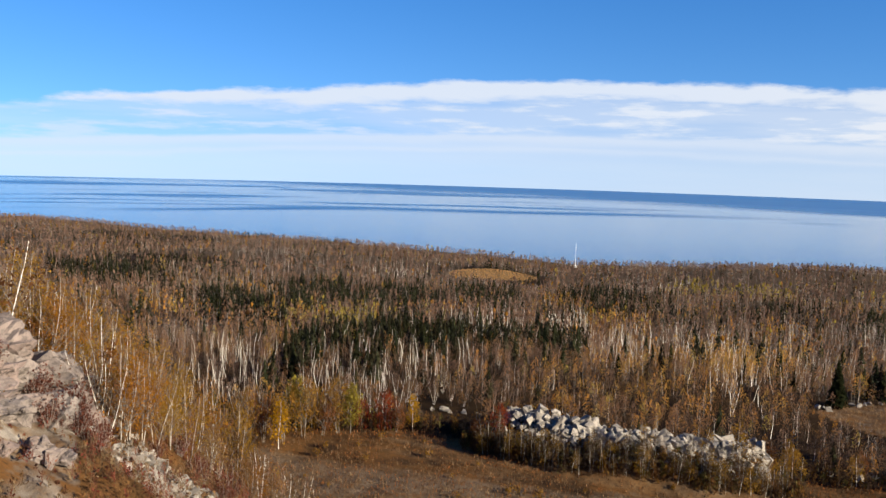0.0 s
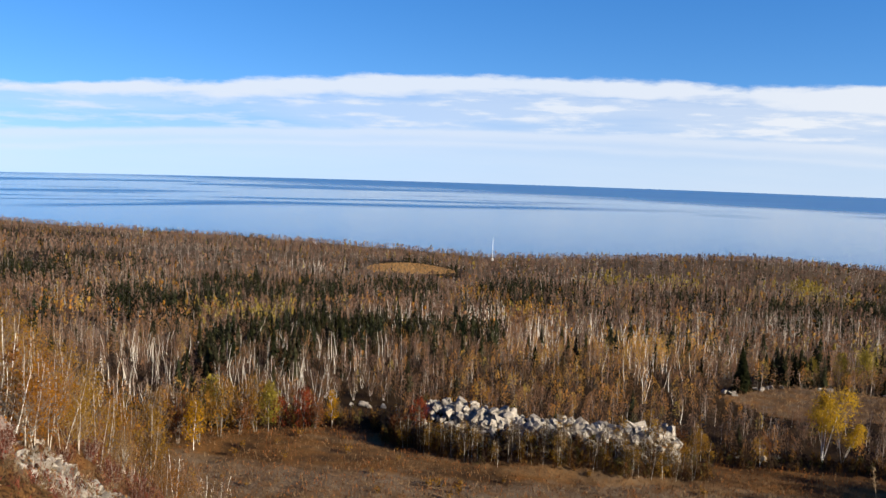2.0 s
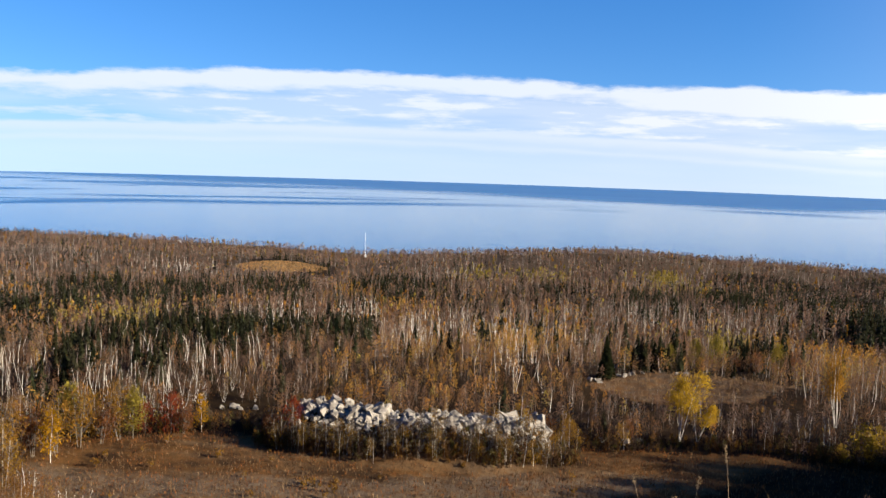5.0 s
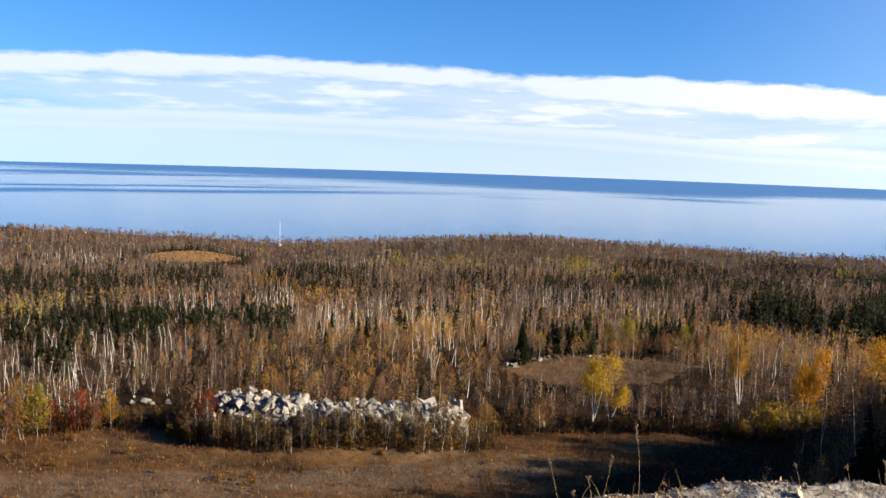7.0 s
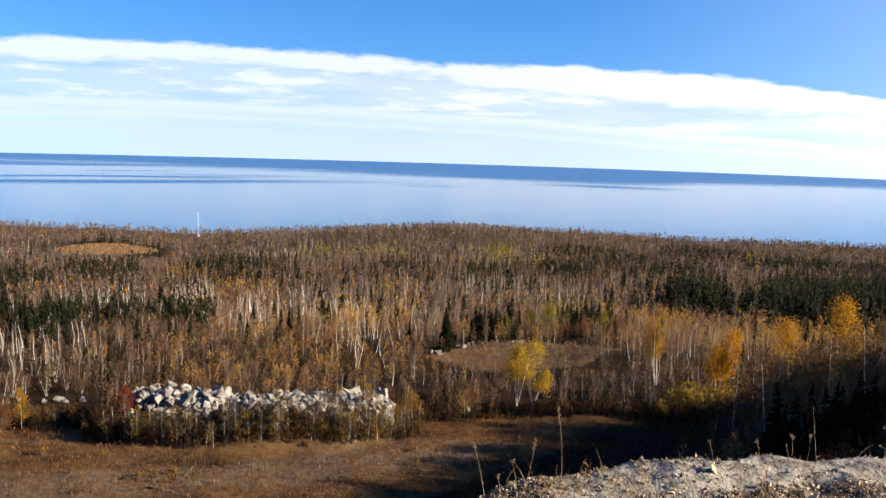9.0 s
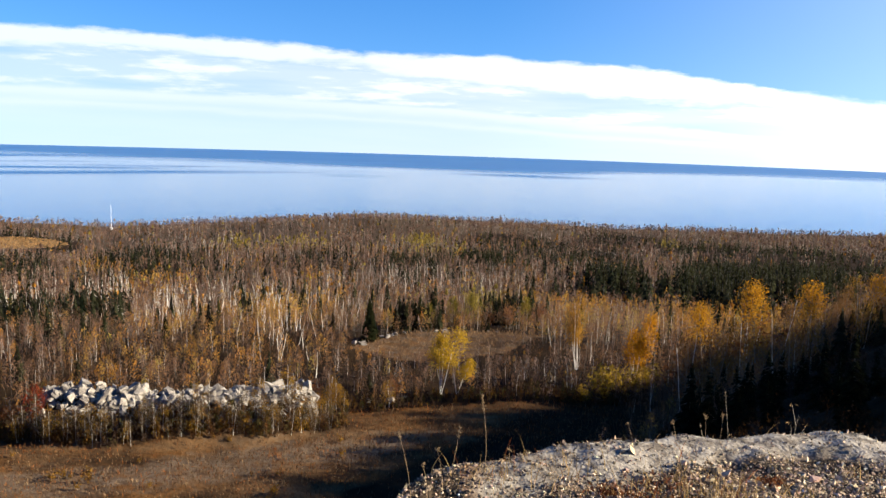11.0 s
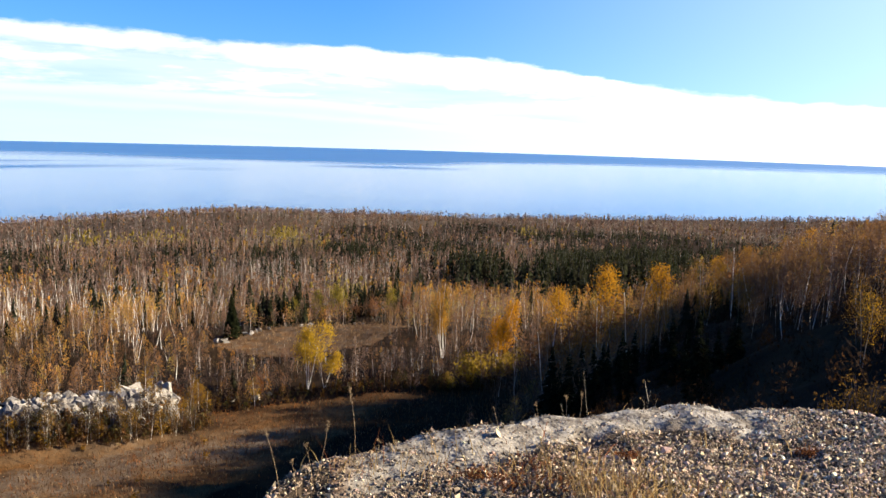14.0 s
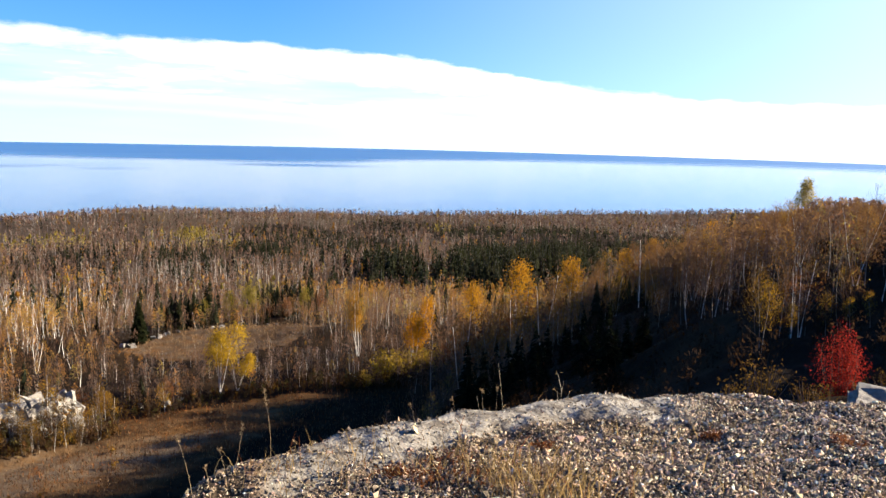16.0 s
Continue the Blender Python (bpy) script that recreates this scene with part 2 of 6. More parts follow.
LAKE = -78.0


def waves(x, y, scale, seed):
    """Smooth uneven relief from a few crossing waves, about -1 to 1."""
    r = np.random.RandomState(seed)
    out = np.zeros_like(x)
    for k in range(7):
        a, f, ph = r.uniform(0, 6.28), (0.6 + 0.35 * k) / scale, r.uniform(0, 6.28)
        out += np.sin((x * np.cos(a) + y * np.sin(a)) * f * 6.28 + ph + 0.8 * np.sin((x * np.sin(a) - y * np.cos(a)) * f * 4.1)) / (1 + 0.5 * k)
    return out / 2.6


def left_dist(x, y):
    r = np.hypot(x, y)
    return (x + 20) * -0.63 + (y - 70) * -0.77 - 0.22 * np.maximum(r - 55, 0)


def right_dist(x, y):
    return (x - 34) * 0.66 + (y - 99) * -0.75


def land(x, y):
    """Height of the ground, in metres over the quarry floor."""
    x, y = np.asarray(x, float), np.asarray(y, float)
    r, az = np.hypot(x, y), np.degrees(np.arctan2(x, y))
    rs = np.interp(az, SHORE_AZ, SHORE_R)
    u = np.clip((r - 172) / (rs - 172), 0, None)
    z = -77 * np.minimum(u, 1) ** 0.8
    z += 9 * np.exp(-(((x - 45) / 190) ** 2 + ((y - 850) / 120) ** 2))
    z += 5 * np.exp(-(((x + 235) / 60) ** 2 + ((y - 655) / 50) ** 2))
    z += waves(x, y, 260, 3) * 3.0 * np.clip((r - 170) / 250, 0, 1) * np.clip((1 - u) * 5, 0.15, 1)
    z -= np.clip((u - 1) * 400, 0, 25)
    z += waves(x, y, 22, 5) * 0.35
    ridge = np.interp(x, [-40, -28, -18, -8, 0], [118, 115.5, 115, 117, 121])
    pile = np.clip(1 - np.abs(y - ridge) / 8.5, 0, 1) * np.clip((x + 41.5) / 4, 0, 1) * np.clip((-1.2 - x) / 2.5, 0, 1)
    z += np.sin(pile * 1.57) * np.interp(x, [-40, -30, -12, 0], [4.9, 4.7, 4.6, 4.3])
    left = np.interp(left_dist(x, y), [0, 8, 20, 36, 52, 75], [0, 2.5, 11, 26, 36, 40])
    left = left + (waves(x, y, 14, 8) * 1.1 + waves(x, y, 4.0, 41) * 0.45 + waves(x, y, 1.6, 42) * 0.14) * np.clip(left / 10, 0, 1)
    right = np.interp(right_dist(x, y), [0, 10, 28, 50, 75, 110], [0, 6, 20, 32.5, 38, 42])
    # the unseen ridge past the view is raised to cast shade on the slope
    beyond = np.clip((az - 52.5) / 4, 0, 1) * (az < 120)
    right = right * (np.interp(r, [0, 100, 150, 270], [1, 0.95, 0.8, 0.0]) * (1 - beyond) + np.interp(r, [0, 60, 100, 230, 400], [1, 1.08, 1.05, 0.95, 0.0]) * beyond)
    right = right + waves(x, y, 18, 9) * 1.2 * np.clip(right / 10, 0, 1)
    knob = 40 - np.clip(r - 7, 0, None) * 1.15
    back = np.where(y < 0, 38.5 - np.clip(r - 60, 0, None) * 0.12, -99)
    near = np.clip((250 - r) / 60, 0, 1)
    hills = np.maximum(np.maximum(left, right), np.maximum(np.maximum(knob, back), 0))
    z = np.where(hills > 0, np.maximum(z, hills + (1 - near) * 0.3 * z), z)
    return z


RIM_AZ = [-180, -90, 1, 6, 12, 17, 22, 28, 36, 41, 52, 70, 180]
RIM_R = [9, 2.6, 2.6, 3.45, 3.82, 4.14, 4.32, 4.72, 5.07, 5.19, 5.62, 7, 9]


def ledge(x, y):
    """The rocky knob under the camera: flat on top, broken off at its rim."""
    r, az = np.hypot(x, y), np.degrees(np.arctan2(x, y))
    rim = np.interp(az, RIM_AZ, RIM_R)
    over = r - rim + 0.06 * waves(x, y, 0.55, 29) * np.clip(r / 3, 0, 1)
    top = 40 + 0.028 * waves(x, y, 0.9, 21) + 0.012 * waves(x, y, 0.3, 24) + 0.05 * waves(x, y, 2.6, 22) * np.clip(r / 3, 0, 1)
    lip = (0.010 + 0.042 * waves(x, y, 1.1, 25) + 0.014 * waves(x, y, 0.24, 26)) * np.exp(-((over + 0.25) / 0.35) ** 2)
    drop = np.where(over > 0, 0.16 * over + 1.5 * over * over, 0)
    rough = 0.10 * waves(x, y, 0.7, 23) * np.clip(over * 2, 0, 1)
    return top + lip - np.minimum(drop, 3.0 + 2.2 * np.clip(over, 0, 30)) + rough


def height(x, y):
    x, y = np.asarray(x, float), np.asarray(y, float)
    r = np.hypot(x, y)
    near = ledge(x, y)
    return np.where(r < 14, np.maximum(near, land(x, y) - 12 * np.clip((14 - r) / 6, 0, 1)), land(x, y))


def inside(x, y, poly):
    x, y = np.asarray(x, float), np.asarray(y, float)
    hit = np.zeros(x.shape, bool)
    for (x0, y0), (x1, y1) in zip(poly, poly[1:] + poly[:1]):
        hit ^= ((y0 > y) != (y1 > y)) & (x < (x1 - x0) * (y - y0) / ((y1 - y0) or 1e-9) + x0)
    return hit


MEADOW = [(-80, 98), (-70, 107), (-52, 116), (-40, 114), (-36, 111), (-20, 112), (-5, 117), (3, 121), (15, 121), (30, 124), (44, 120), (47, 100), (12, 60), (-30, 60), (-62, 82)]
CLEARING = [(4, 158), (14, 167), (25, 173), (40, 180), (48, 174), (34, 152), (14, 148)]


def far_field(x, y):
    return ((x + 222) / 36) ** 2 + ((y - 620) / 30) ** 2 < 1


def mesh_from(name, verts, tris, mats, slots=None, tint=None, layer="tint", smooth=False):
    """A mesh of triangles from arrays, with a colour layer."""
    me = bpy.data.meshes.new(name)
    verts, tris = np.asarray(verts, np.float32), np.asarray(tris, np.int32)
    me.vertices.add(len(verts))
    me.vertices.foreach_set("co", verts.ravel())
    me.loops.add(tris.size)
    me.loops.foreach_set("vertex_index", tris.ravel())
    me.polygons.add(len(tris))
    me.polygons.foreach_set("loop_start", np.arange(0, tris.size, 3, dtype=np.int32))
    if slots is not None:
        me.polygons.foreach_set("material_index", np.asarray(slots, np.int32))
    me.polygons.foreach_set("use_smooth", np.full(len(tris), smooth))
    for m in mats:
        me.materials.append(m)
    if tint is not None:
        at = me.color_attributes.new(layer, "FLOAT_COLOR", "POINT")
        full = np.ones((len(verts), 4), np.float32)
        full[:, :3] = tint
        at.data.foreach_set("color", full.ravel())
    me.update(calc_edges=True)
    me.validate()
    return me


def build_ground():
    az = np.radians(np.concatenate([np.linspace(-56, 58, 340), np.linspace(61, 301, 50)]))
    rad = np.concatenate([np.arange(0.3, 2.6, 0.25), np.arange(2.6, 6.4, 0.05), np.geomspace(6.4, 36, 30), np.geomspace(36.4, 85, 90), np.arange(86, 186, 1.6), np.geomspace(188, 2800, 80)])
    A, R = np.meshgrid(az, rad)
    x, y = R * np.sin(A), R * np.cos(A)
    z = height(x, y)
    nr, na = A.shape
    idx = np.arange(nr * na).reshape(nr, na)
    nxt = np.roll(idx, -1, axis=1)
    q = np.stack([idx[:-1], idx[1:], nxt[1:], nxt[:-1]], -1).reshape(-1, 4)
    tris = np.concatenate([q[:, [0, 2, 1]], q[:, [0, 3, 2]]])
    zone = np.zeros((nr, na, 3))
    gz = np.hypot(np.gradient(z, axis=0) / np.gradient(R, axis=0), np.gradient(z, axis=1) / (R * np.gradient(A, axis=1)))
    meadow = inside(x, y, MEADOW) | inside(x, y, CLEARING) | far_field(x, y)
    # grass and track fade to dark floor, putting the slope's shade into colour
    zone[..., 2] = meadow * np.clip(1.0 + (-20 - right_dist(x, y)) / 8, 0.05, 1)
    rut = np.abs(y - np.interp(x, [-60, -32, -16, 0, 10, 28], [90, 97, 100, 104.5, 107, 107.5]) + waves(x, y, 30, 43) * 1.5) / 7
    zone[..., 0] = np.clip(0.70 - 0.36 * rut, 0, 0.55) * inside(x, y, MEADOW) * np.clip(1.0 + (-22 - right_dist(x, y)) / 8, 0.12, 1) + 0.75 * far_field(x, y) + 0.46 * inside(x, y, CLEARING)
    zone[..., 1] = np.clip((gz - 0.75) * 2, 0, 1) * (R > 9) * (z > 3) * (x < 5)
    over = R - np.interp(np.degrees(A), RIM_AZ, RIM_R)
    crest = np.clip(1.6 + 0.5 * waves(x, y, 1.3, 27) - np.abs(over + 0.14) / 0.26, 0, 1) * np.clip((44 - np.degrees(A)) / 5, 0, 1) * np.clip((np.degrees(A) - 6) / 8, 0.35, 1)
    zone[..., 1] = np.where(R < 14, np.maximum(crest, over > 0.1), zone[..., 1])
    zone[..., 0] = np.where(R < 14, np.where(zone[..., 1] < 0.45, 1.0, 1 - zone[..., 1]), zone[..., 0])
    zone[..., 2] = np.where(R < 14, 1, zone[..., 2])
    litter = np.clip((R - 195) / 30, 0, 1) * (1 - share(SPRUCE_STANDS, x, y, 0.0)) * 0.46
    zone[..., 0] = np.maximum(zone[..., 0], litter)
    ld = left_dist(x, y)
    zone[..., 1] = np.maximum(zone[..., 1], (ld > 27) * (R > 14) * (R < 62) * (x < 0) * 0.42)
    deg = np.degrees(A)
    zone[..., 2] = np.maximum(zone[..., 2], (ld > 1) * (R > 30) * (R < 130) * (x < 0) * 0.7)
    zone[..., 1] *= np.where((R > 14) & (x < 0), np.clip((-46.2 - deg) / 1.2, 0, 1), 1)
    scree = np.clip(1.3 - np.abs(deg + 42.3) / 4.2, 0, 1) * np.clip(1.4 - np.abs(R - 43.5) / 3.6, 0, 1)
    zone[..., 0] = np.maximum(zone[..., 0], scree)
    zone[..., 1] = np.maximum(zone[..., 1], scree * 0.75)
    zone = np.clip(zone, 0, 1)
    centre = np.array([[0, 0, 40.0]])
    verts = np.concatenate([np.stack([x, y, z], -1).reshape(-1, 3), centre])
    fan = np.stack([np.full(na, nr * na), nxt[0], idx[0]], -1)
    zz = np.concatenate([zone.reshape(-1, 3), [[0, 1, 0]]])
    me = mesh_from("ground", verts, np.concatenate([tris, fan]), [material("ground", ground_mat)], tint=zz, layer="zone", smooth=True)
    tagged(new("ground", me), "brown autumn hillside falling from a rocky ledge to the shore", "ground", kind="structure")
    n = 256
    ring = [(4900 * math.cos(k * 2 * math.pi / n), 4900 * math.sin(k * 2 * math.pi / n), LAKE) for k in range(n)]
    t = [(n, k, (k + 1) % n) for k in range(n)]
    me = mesh_from("lake_water", ring + [(0, 0, LAKE)], t, [material("lake_water", water_mat)])
    tagged(new("lake_water", me), "wide calm blue lake with wind streaks reaching the horizon", "lake", kind="structure")


# ---- trees ----
WHITE, GREY = (0.60, 0.565, 0.51), (0.17, 0.15, 0.125)
HUES = np.array([(0.138, 0.084, 0.054), (0.180, 0.094, 0.042), (0.255, 0.128, 0.036)])
TAN_STANDS = [(2, 196, 13, 24, 0.5), (16, 194, 9, 22, 0.3), (28, 205, 8, 34, 0.3), (-9, 175, 6, 22, 0.4)]


class Batch:
    """Collects triangles of many plants into one mesh."""

    def __init__(self, seed):
        self.v, self.t, self.s, self.c, self.n = [], [], [], [], 0
        self.r = np.random.RandomState(seed)

    def put(self, verts, per, slot, colour):
        """verts: (m, per, 3), already triangles when per is 3."""
        m = len(verts)
        if not m:
            return
        self.v.append(verts.reshape(-1, 3))
        self.t.append(np.arange(m * 3).reshape(m, 3) + self.n)
        self.s.append(np.full(m, slot))
        self.c.append(np.repeat(np.broadcast_to(colour, (m, 3)), 3, axis=0))
        self.n += m * 3

    def tubes(self, lines, radii, slot, colour, sides=3):
        """lines: (m, k, 3) centre lines; radii: (m, k)."""
        m, k = radii.shape
        if not m:
            return
        ang = np.arange(sides) * 2 * np.pi / sides
        off = np.stack([np.cos(ang), np.sin(ang), 0 * ang], -1)
        v = lines[:, :, None, :] + radii[:, :, None, None] * off
        ids = np.arange(m * k * sides).reshape(m, k, sides) + self.n
        a, b = ids[:, :-1], ids[:, 1:]
        a2, b2 = np.roll(a, -1, 2), np.roll(b, -1, 2)
        t = np.concatenate([np.stack([a, a2, b2], -1).reshape(-1, 3), np.stack([a, b2, b], -1).reshape(-1, 3)])
        self.v.append(v.reshape(-1, 3))
        self.t.append(t)
        self.s.append(np.full(len(t), slot))
        self.c.append(np.repeat(np.broadcast_to(colour, (m, 3)), k * sides, axis=0))
        self.n += m * k * sides

    def trunks(self, base, H, rad, colour, lean=0.06, seg=2):
        m = len(base)
        d = self.r.normal(0, 1, (m, 2)) * lean * H[:, None]
        bend = self.r.normal(0, 0.5, (m, 2)) * lean * H[:, None]
        f = np.linspace(0, 1, seg + 1)
        line = np.zeros((m, seg + 1, 3))
        line[:, :, :2] = base[:, None, :2] + d[:, None] * f[None, :, None] + bend[:, None] * (f * (1 - f) * 4)[None, :, None]
        line[:, :, 2] = base[:, None, 2] - 0.3 + (H + 0.3)[:, None] * f
        self.tubes(line, rad[:, None] * (1 - 0.8 * f)[None], 0, colour)
        return line

    def twigs(self, base, H, n, length, width, colour, low=0.3, spread=0.8):
        m = len(base)
        f = self.r.uniform(low, 0.95, (m, n))
        a = self.r.uniform(0, 2 * np.pi, (m, n))
        up = self.r.uniform(0.45, 1.6, (m, n))
        d = np.stack([np.cos(a) * spread, np.sin(a) * spread, up], -1)
        d /= np.linalg.norm(d, axis=-1, keepdims=True)
        p = base[:, None] + np.stack([0 * f, 0 * f, f * H[:, None]], -1)
        L = (length * H)[:, None] * (1.15 - f) * self.r.uniform(0.6, 1.2, (m, n))
        side = np.stack([-np.sin(a), np.cos(a), 0 * a], -1) * np.reshape(width, (-1, 1, 1))
        tip = p + d * L[..., None]
        v = np.stack([p - side, p + side, tip], 2).reshape(-1, 3, 3)
        self.put(v, 3, 1, np.repeat(colour, n, axis=0))

    def leaves(self, base, H, n, low, wide, size, colour, point=0.6):
        m = len(base)
        f = self.r.beta(1.6, 1.3, (m, n))
        prof = np.sin(np.pi * np.clip(f, 0.02, 1) ** point) * 0.9 + 0.12
        a = self.r.uniform(0, 2 * np.pi, (m, n))
        q = np.sqrt(self.r.uniform(0.05, 1, (m, n))) * prof * (wide * H)[:, None]
        p = base[:, None] + np.stack([np.cos(a) * q, np.sin(a) * q, (low + (1.02 - low) * f) * H[:, None]], -1)
        tri = self.r.normal(0, 1, (m, n, 3, 3))
        tri = (tri - tri.mean(2, keepdims=True)) * np.array([0.8, 0.8, 1.15])
        v = (p[:, :, None] + tri * np.reshape(size, (-1, 1, 1, 1)) * self.r.uniform(0.6, 1.3, (m, n, 1, 1))).reshape(-1, 3, 3)
        jit = np.clip(self.r.normal(1, 0.12, (m * n, 1)), 0.5, 1.6)
        self.put(v, 3, 2, np.repeat(colour, n, axis=0) * jit)

    def clumps(self, base, H, n, low, wide, size, colour):
        """Rounded, uneven tufts of foliage, each a bent eight-sided lump."""
        m = len(base)
        if not m:
            return
        f = (np.arange(n)[None] + self.r.uniform(0.1, 0.9, (m, n))) / n
        prof = np.sin(np.pi * (0.15 + 0.8 * f)) * 0.9 + 0.1
        a = self.r.uniform(0, 2 * np.pi, (m, n))
        out = np.sqrt(self.r.uniform(0.02, 1, (m, n))) * prof * (wide * H)[:, None]
        c = (base[:, None] + np.stack([np.cos(a) * out, np.sin(a) * out, (low + (0.93 - low) * f) * H[:, None]], -1)).reshape(-1, 3)
        k = m * n
        octa = np.array([(1, 0, 0), (0, 1, 0), (-1, 0, 0), (0, -1, 0), (0, 0, 2.1), (0, 0, -1.6)])
        v = (octa[None] * self.r.uniform(0.5, 1.35, (k, 6, 1)) + self.r.normal(0, 0.22, (k, 6, 3))) * (np.repeat(size * H, n) * self.r.uniform(0.6, 1.4, k))[:, None, None]
        ids = np.array([(0, 1, 4), (1, 2, 4), (2, 3, 4), (3, 0, 4), (1, 0, 5), (2, 1, 5), (3, 2, 5), (0, 3, 5)])
        self.v.append((v + c[:, None]).reshape(-1, 3))
        self.t.append((ids[None] + 6 * np.arange(k)[:, None, None]).reshape(-1, 3) + self.n)
        self.s.append(np.full(k * 8, 2))
        self.c.append(np.repeat(np.repeat(colour, n, axis=0) * np.clip(self.r.normal(1, 0.16, (k, 1)), 0.5, 1.6), 6, axis=0))
        self.n += k * 6

    def boughs(self, base, H, n, wide, colour):
        """Tiers of drooping needle boughs on a conifer."""
        m = len(base)
        f = np.linspace(0.06, 0.97, n)[None] + self.r.uniform(-0.02, 0.02, (m, n))
        a = (np.arange(n) * 2.4)[None] + self.r.uniform(0, 6.28, (m, 1)) + self.r.normal(0, 0.4, (m, n))
        out = (wide * H)[:, None] * (1.03 - f) ** 0.85 * self.r.uniform(0.65, 1.25, (m, n))
        half = 0.55 * self.r.uniform(0.8, 1.3, (m, n))
        z = f * H[:, None]

        def ring(ang, rr, dz):
            return base[:, None] + np.stack([np.cos(ang) * rr, np.sin(ang) * rr, z + dz], -1)
        v = np.stack([ring(a, 0.0 * out, 0.10 * H[:, None]), ring(a - half, out, -0.28 * out), ring(a + half, out, -0.28 * out)], 2).reshape(-1, 3, 3)
        jit = np.clip(self.r.normal(1, 0.25, (m * n, 1)), 0.4, 1.7)
        self.put(v, 3, 2, np.repeat(colour, n, axis=0) * jit)

    def mesh(self, name):
        return mesh_from(name, np.concatenate(self.v), np.concatenate(self.t), [BARK, TWIG, LEAF], np.concatenate(self.s), np.concatenate(self.c))


# stands of one kind: heading, distance, half width (degrees), half depth (metres), share
SPRUCE_WEST = [(-45.4, 478, 3.2, 49, 0.95), (-41.3, 606, 4.3, 80, 0.8), (-43.0, 1065, 3.5, 150, 0.5), (-36.1, 1275, 1.8, 50, 1), (-31.0, 1175, 1.6, 40, 1), (-36.9, 313, 3.7, 60, 0.9), (-31.9, 398, 3.5, 80, 0.8), (-43.4, 263, 1.0, 18, 0.7), (-26.0, 401, 2.8, 70, 0.85),
               (-20.1, 432, 2.4, 70, 0.8), (-17.4, 651, 1.1, 60, 1), (-19.4, 702, 1.8, 50, 0.9), (-11.6, 470, 3.8, 80, 0.6), (-24.4, 228, 4.4, 50, 0.95), (-28.7, 202, 3.5, 45, 0.6), (-33.4, 169, 1.3, 24, 0.85), (-19.6, 236, 2.8, 50, 0.6), (-15.3, 232, 1.9, 50, 0.6)]
SPRUCE_EAST = [(7.9, 1010, 2.4, 60, 0.8), (10.7, 448, 2.6, 45, 0.95), (13.2, 648, 3.6, 110, 0.7), (6.1, 406, 2.3, 23, 0.9), (16.5, 550, 3.9, 100, 0.7), (20.2, 774, 2.7, 120, 0.6), (-10.0, 376, 3.5, 23, 0.6), (-0.5, 423, 2.4, 30, 0.4), (5.9, 186, 1.9, 14, 0.6), (12.8, 206, 2.2, 16, 0.6),
               (20.1, 335, 1.7, 33, 0.9), (19.6, 349, 2.0, 48, 0.8), (25.8, 686, 3.1, 80, 1), (31.3, 677, 4.2, 70, 1), (34.7, 563, 2.3, 70, 0.9), (26.7, 395, 2.4, 85, 1), (30.6, 456, 3.5, 100, 1), (38, 560, 4, 110, 0.8)]
# the black rows of spruce behind the gold slope and in its hollow
SPRUCE_SOUTH = [(22.4, 305, 2.0, 34, 0.5), (25.8, 312, 2.3, 44, 0.95), (29.0, 325, 2.6, 62, 1), (32.2, 380, 2.2, 80, 1), (33.6, 168, 3.0, 40, 0.75), (36.6, 128, 3.0, 34, 0.6), (28.6, 172, 2.0, 22, 0.4)]
SPRUCE_STANDS = SPRUCE_WEST + SPRUCE_EAST + SPRUCE_SOUTH
WHITE_STANDS = [(-37.2, 170, 2.3, 28, 1), (-31.9, 180, 2.3, 40, 0.8), (-29.5, 159, 2.4, 30, 0.9), (-26.7, 150, 2.8, 14, 1), (-24.4, 200, 4.0, 45, 0.75), (-21.2, 260, 2.4, 55, 0.8), (-18.9, 263, 2.0, 55, 0.7), (-14.2, 309, 1.7, 60, 0.8), (-39.4, 141, 3.0, 17, 0.8), (-26.5, 629, 2.2, 70, 0.7),
                (-38.0, 1109, 0.9, 120, 0.6), (-14.6, 243, 1.7, 55, 0.7), (-9.9, 240, 2.3, 50, 0.6), (-5.2, 252, 2.4, 50, 0.55), (-2.4, 170, 1.8, 35, 0.6), (-7.3, 610, 1.6, 80, 0.6), (1.9, 226, 2.4, 36, 0.5), (17.0, 137, 3.0, 9, 0.3)]
GREY_STANDS = [(5.8, 325, 5.4, 52, 0.95), (11.5, 323, 3.0, 41, 0.8), (-3.6, 276, 5.9, 42, 0.5), (18.5, 810, 2.7, 110, 0.6), (-11.6, 553, 3.5, 90, 0.6), (-38.0, 436, 5.5, 42, 0.8), (-35.0, 737, 4.1, 150, 0.8), (-31.9, 545, 3.5, 62, 0.7), (-6.3, 296, 3.3, 50, 0.5), (16.8, 404, 3.9, 60, 0.6),
               (16.8, 777, 4.7, 84, 0.6), (22.7, 562, 2.8, 72, 0.6), (-40.5, 214, 2.2, 22, 0.7), (3.7, 138, 3.6, 11, 0.5), (13.0, 142, 4.0, 12, 0.6)]
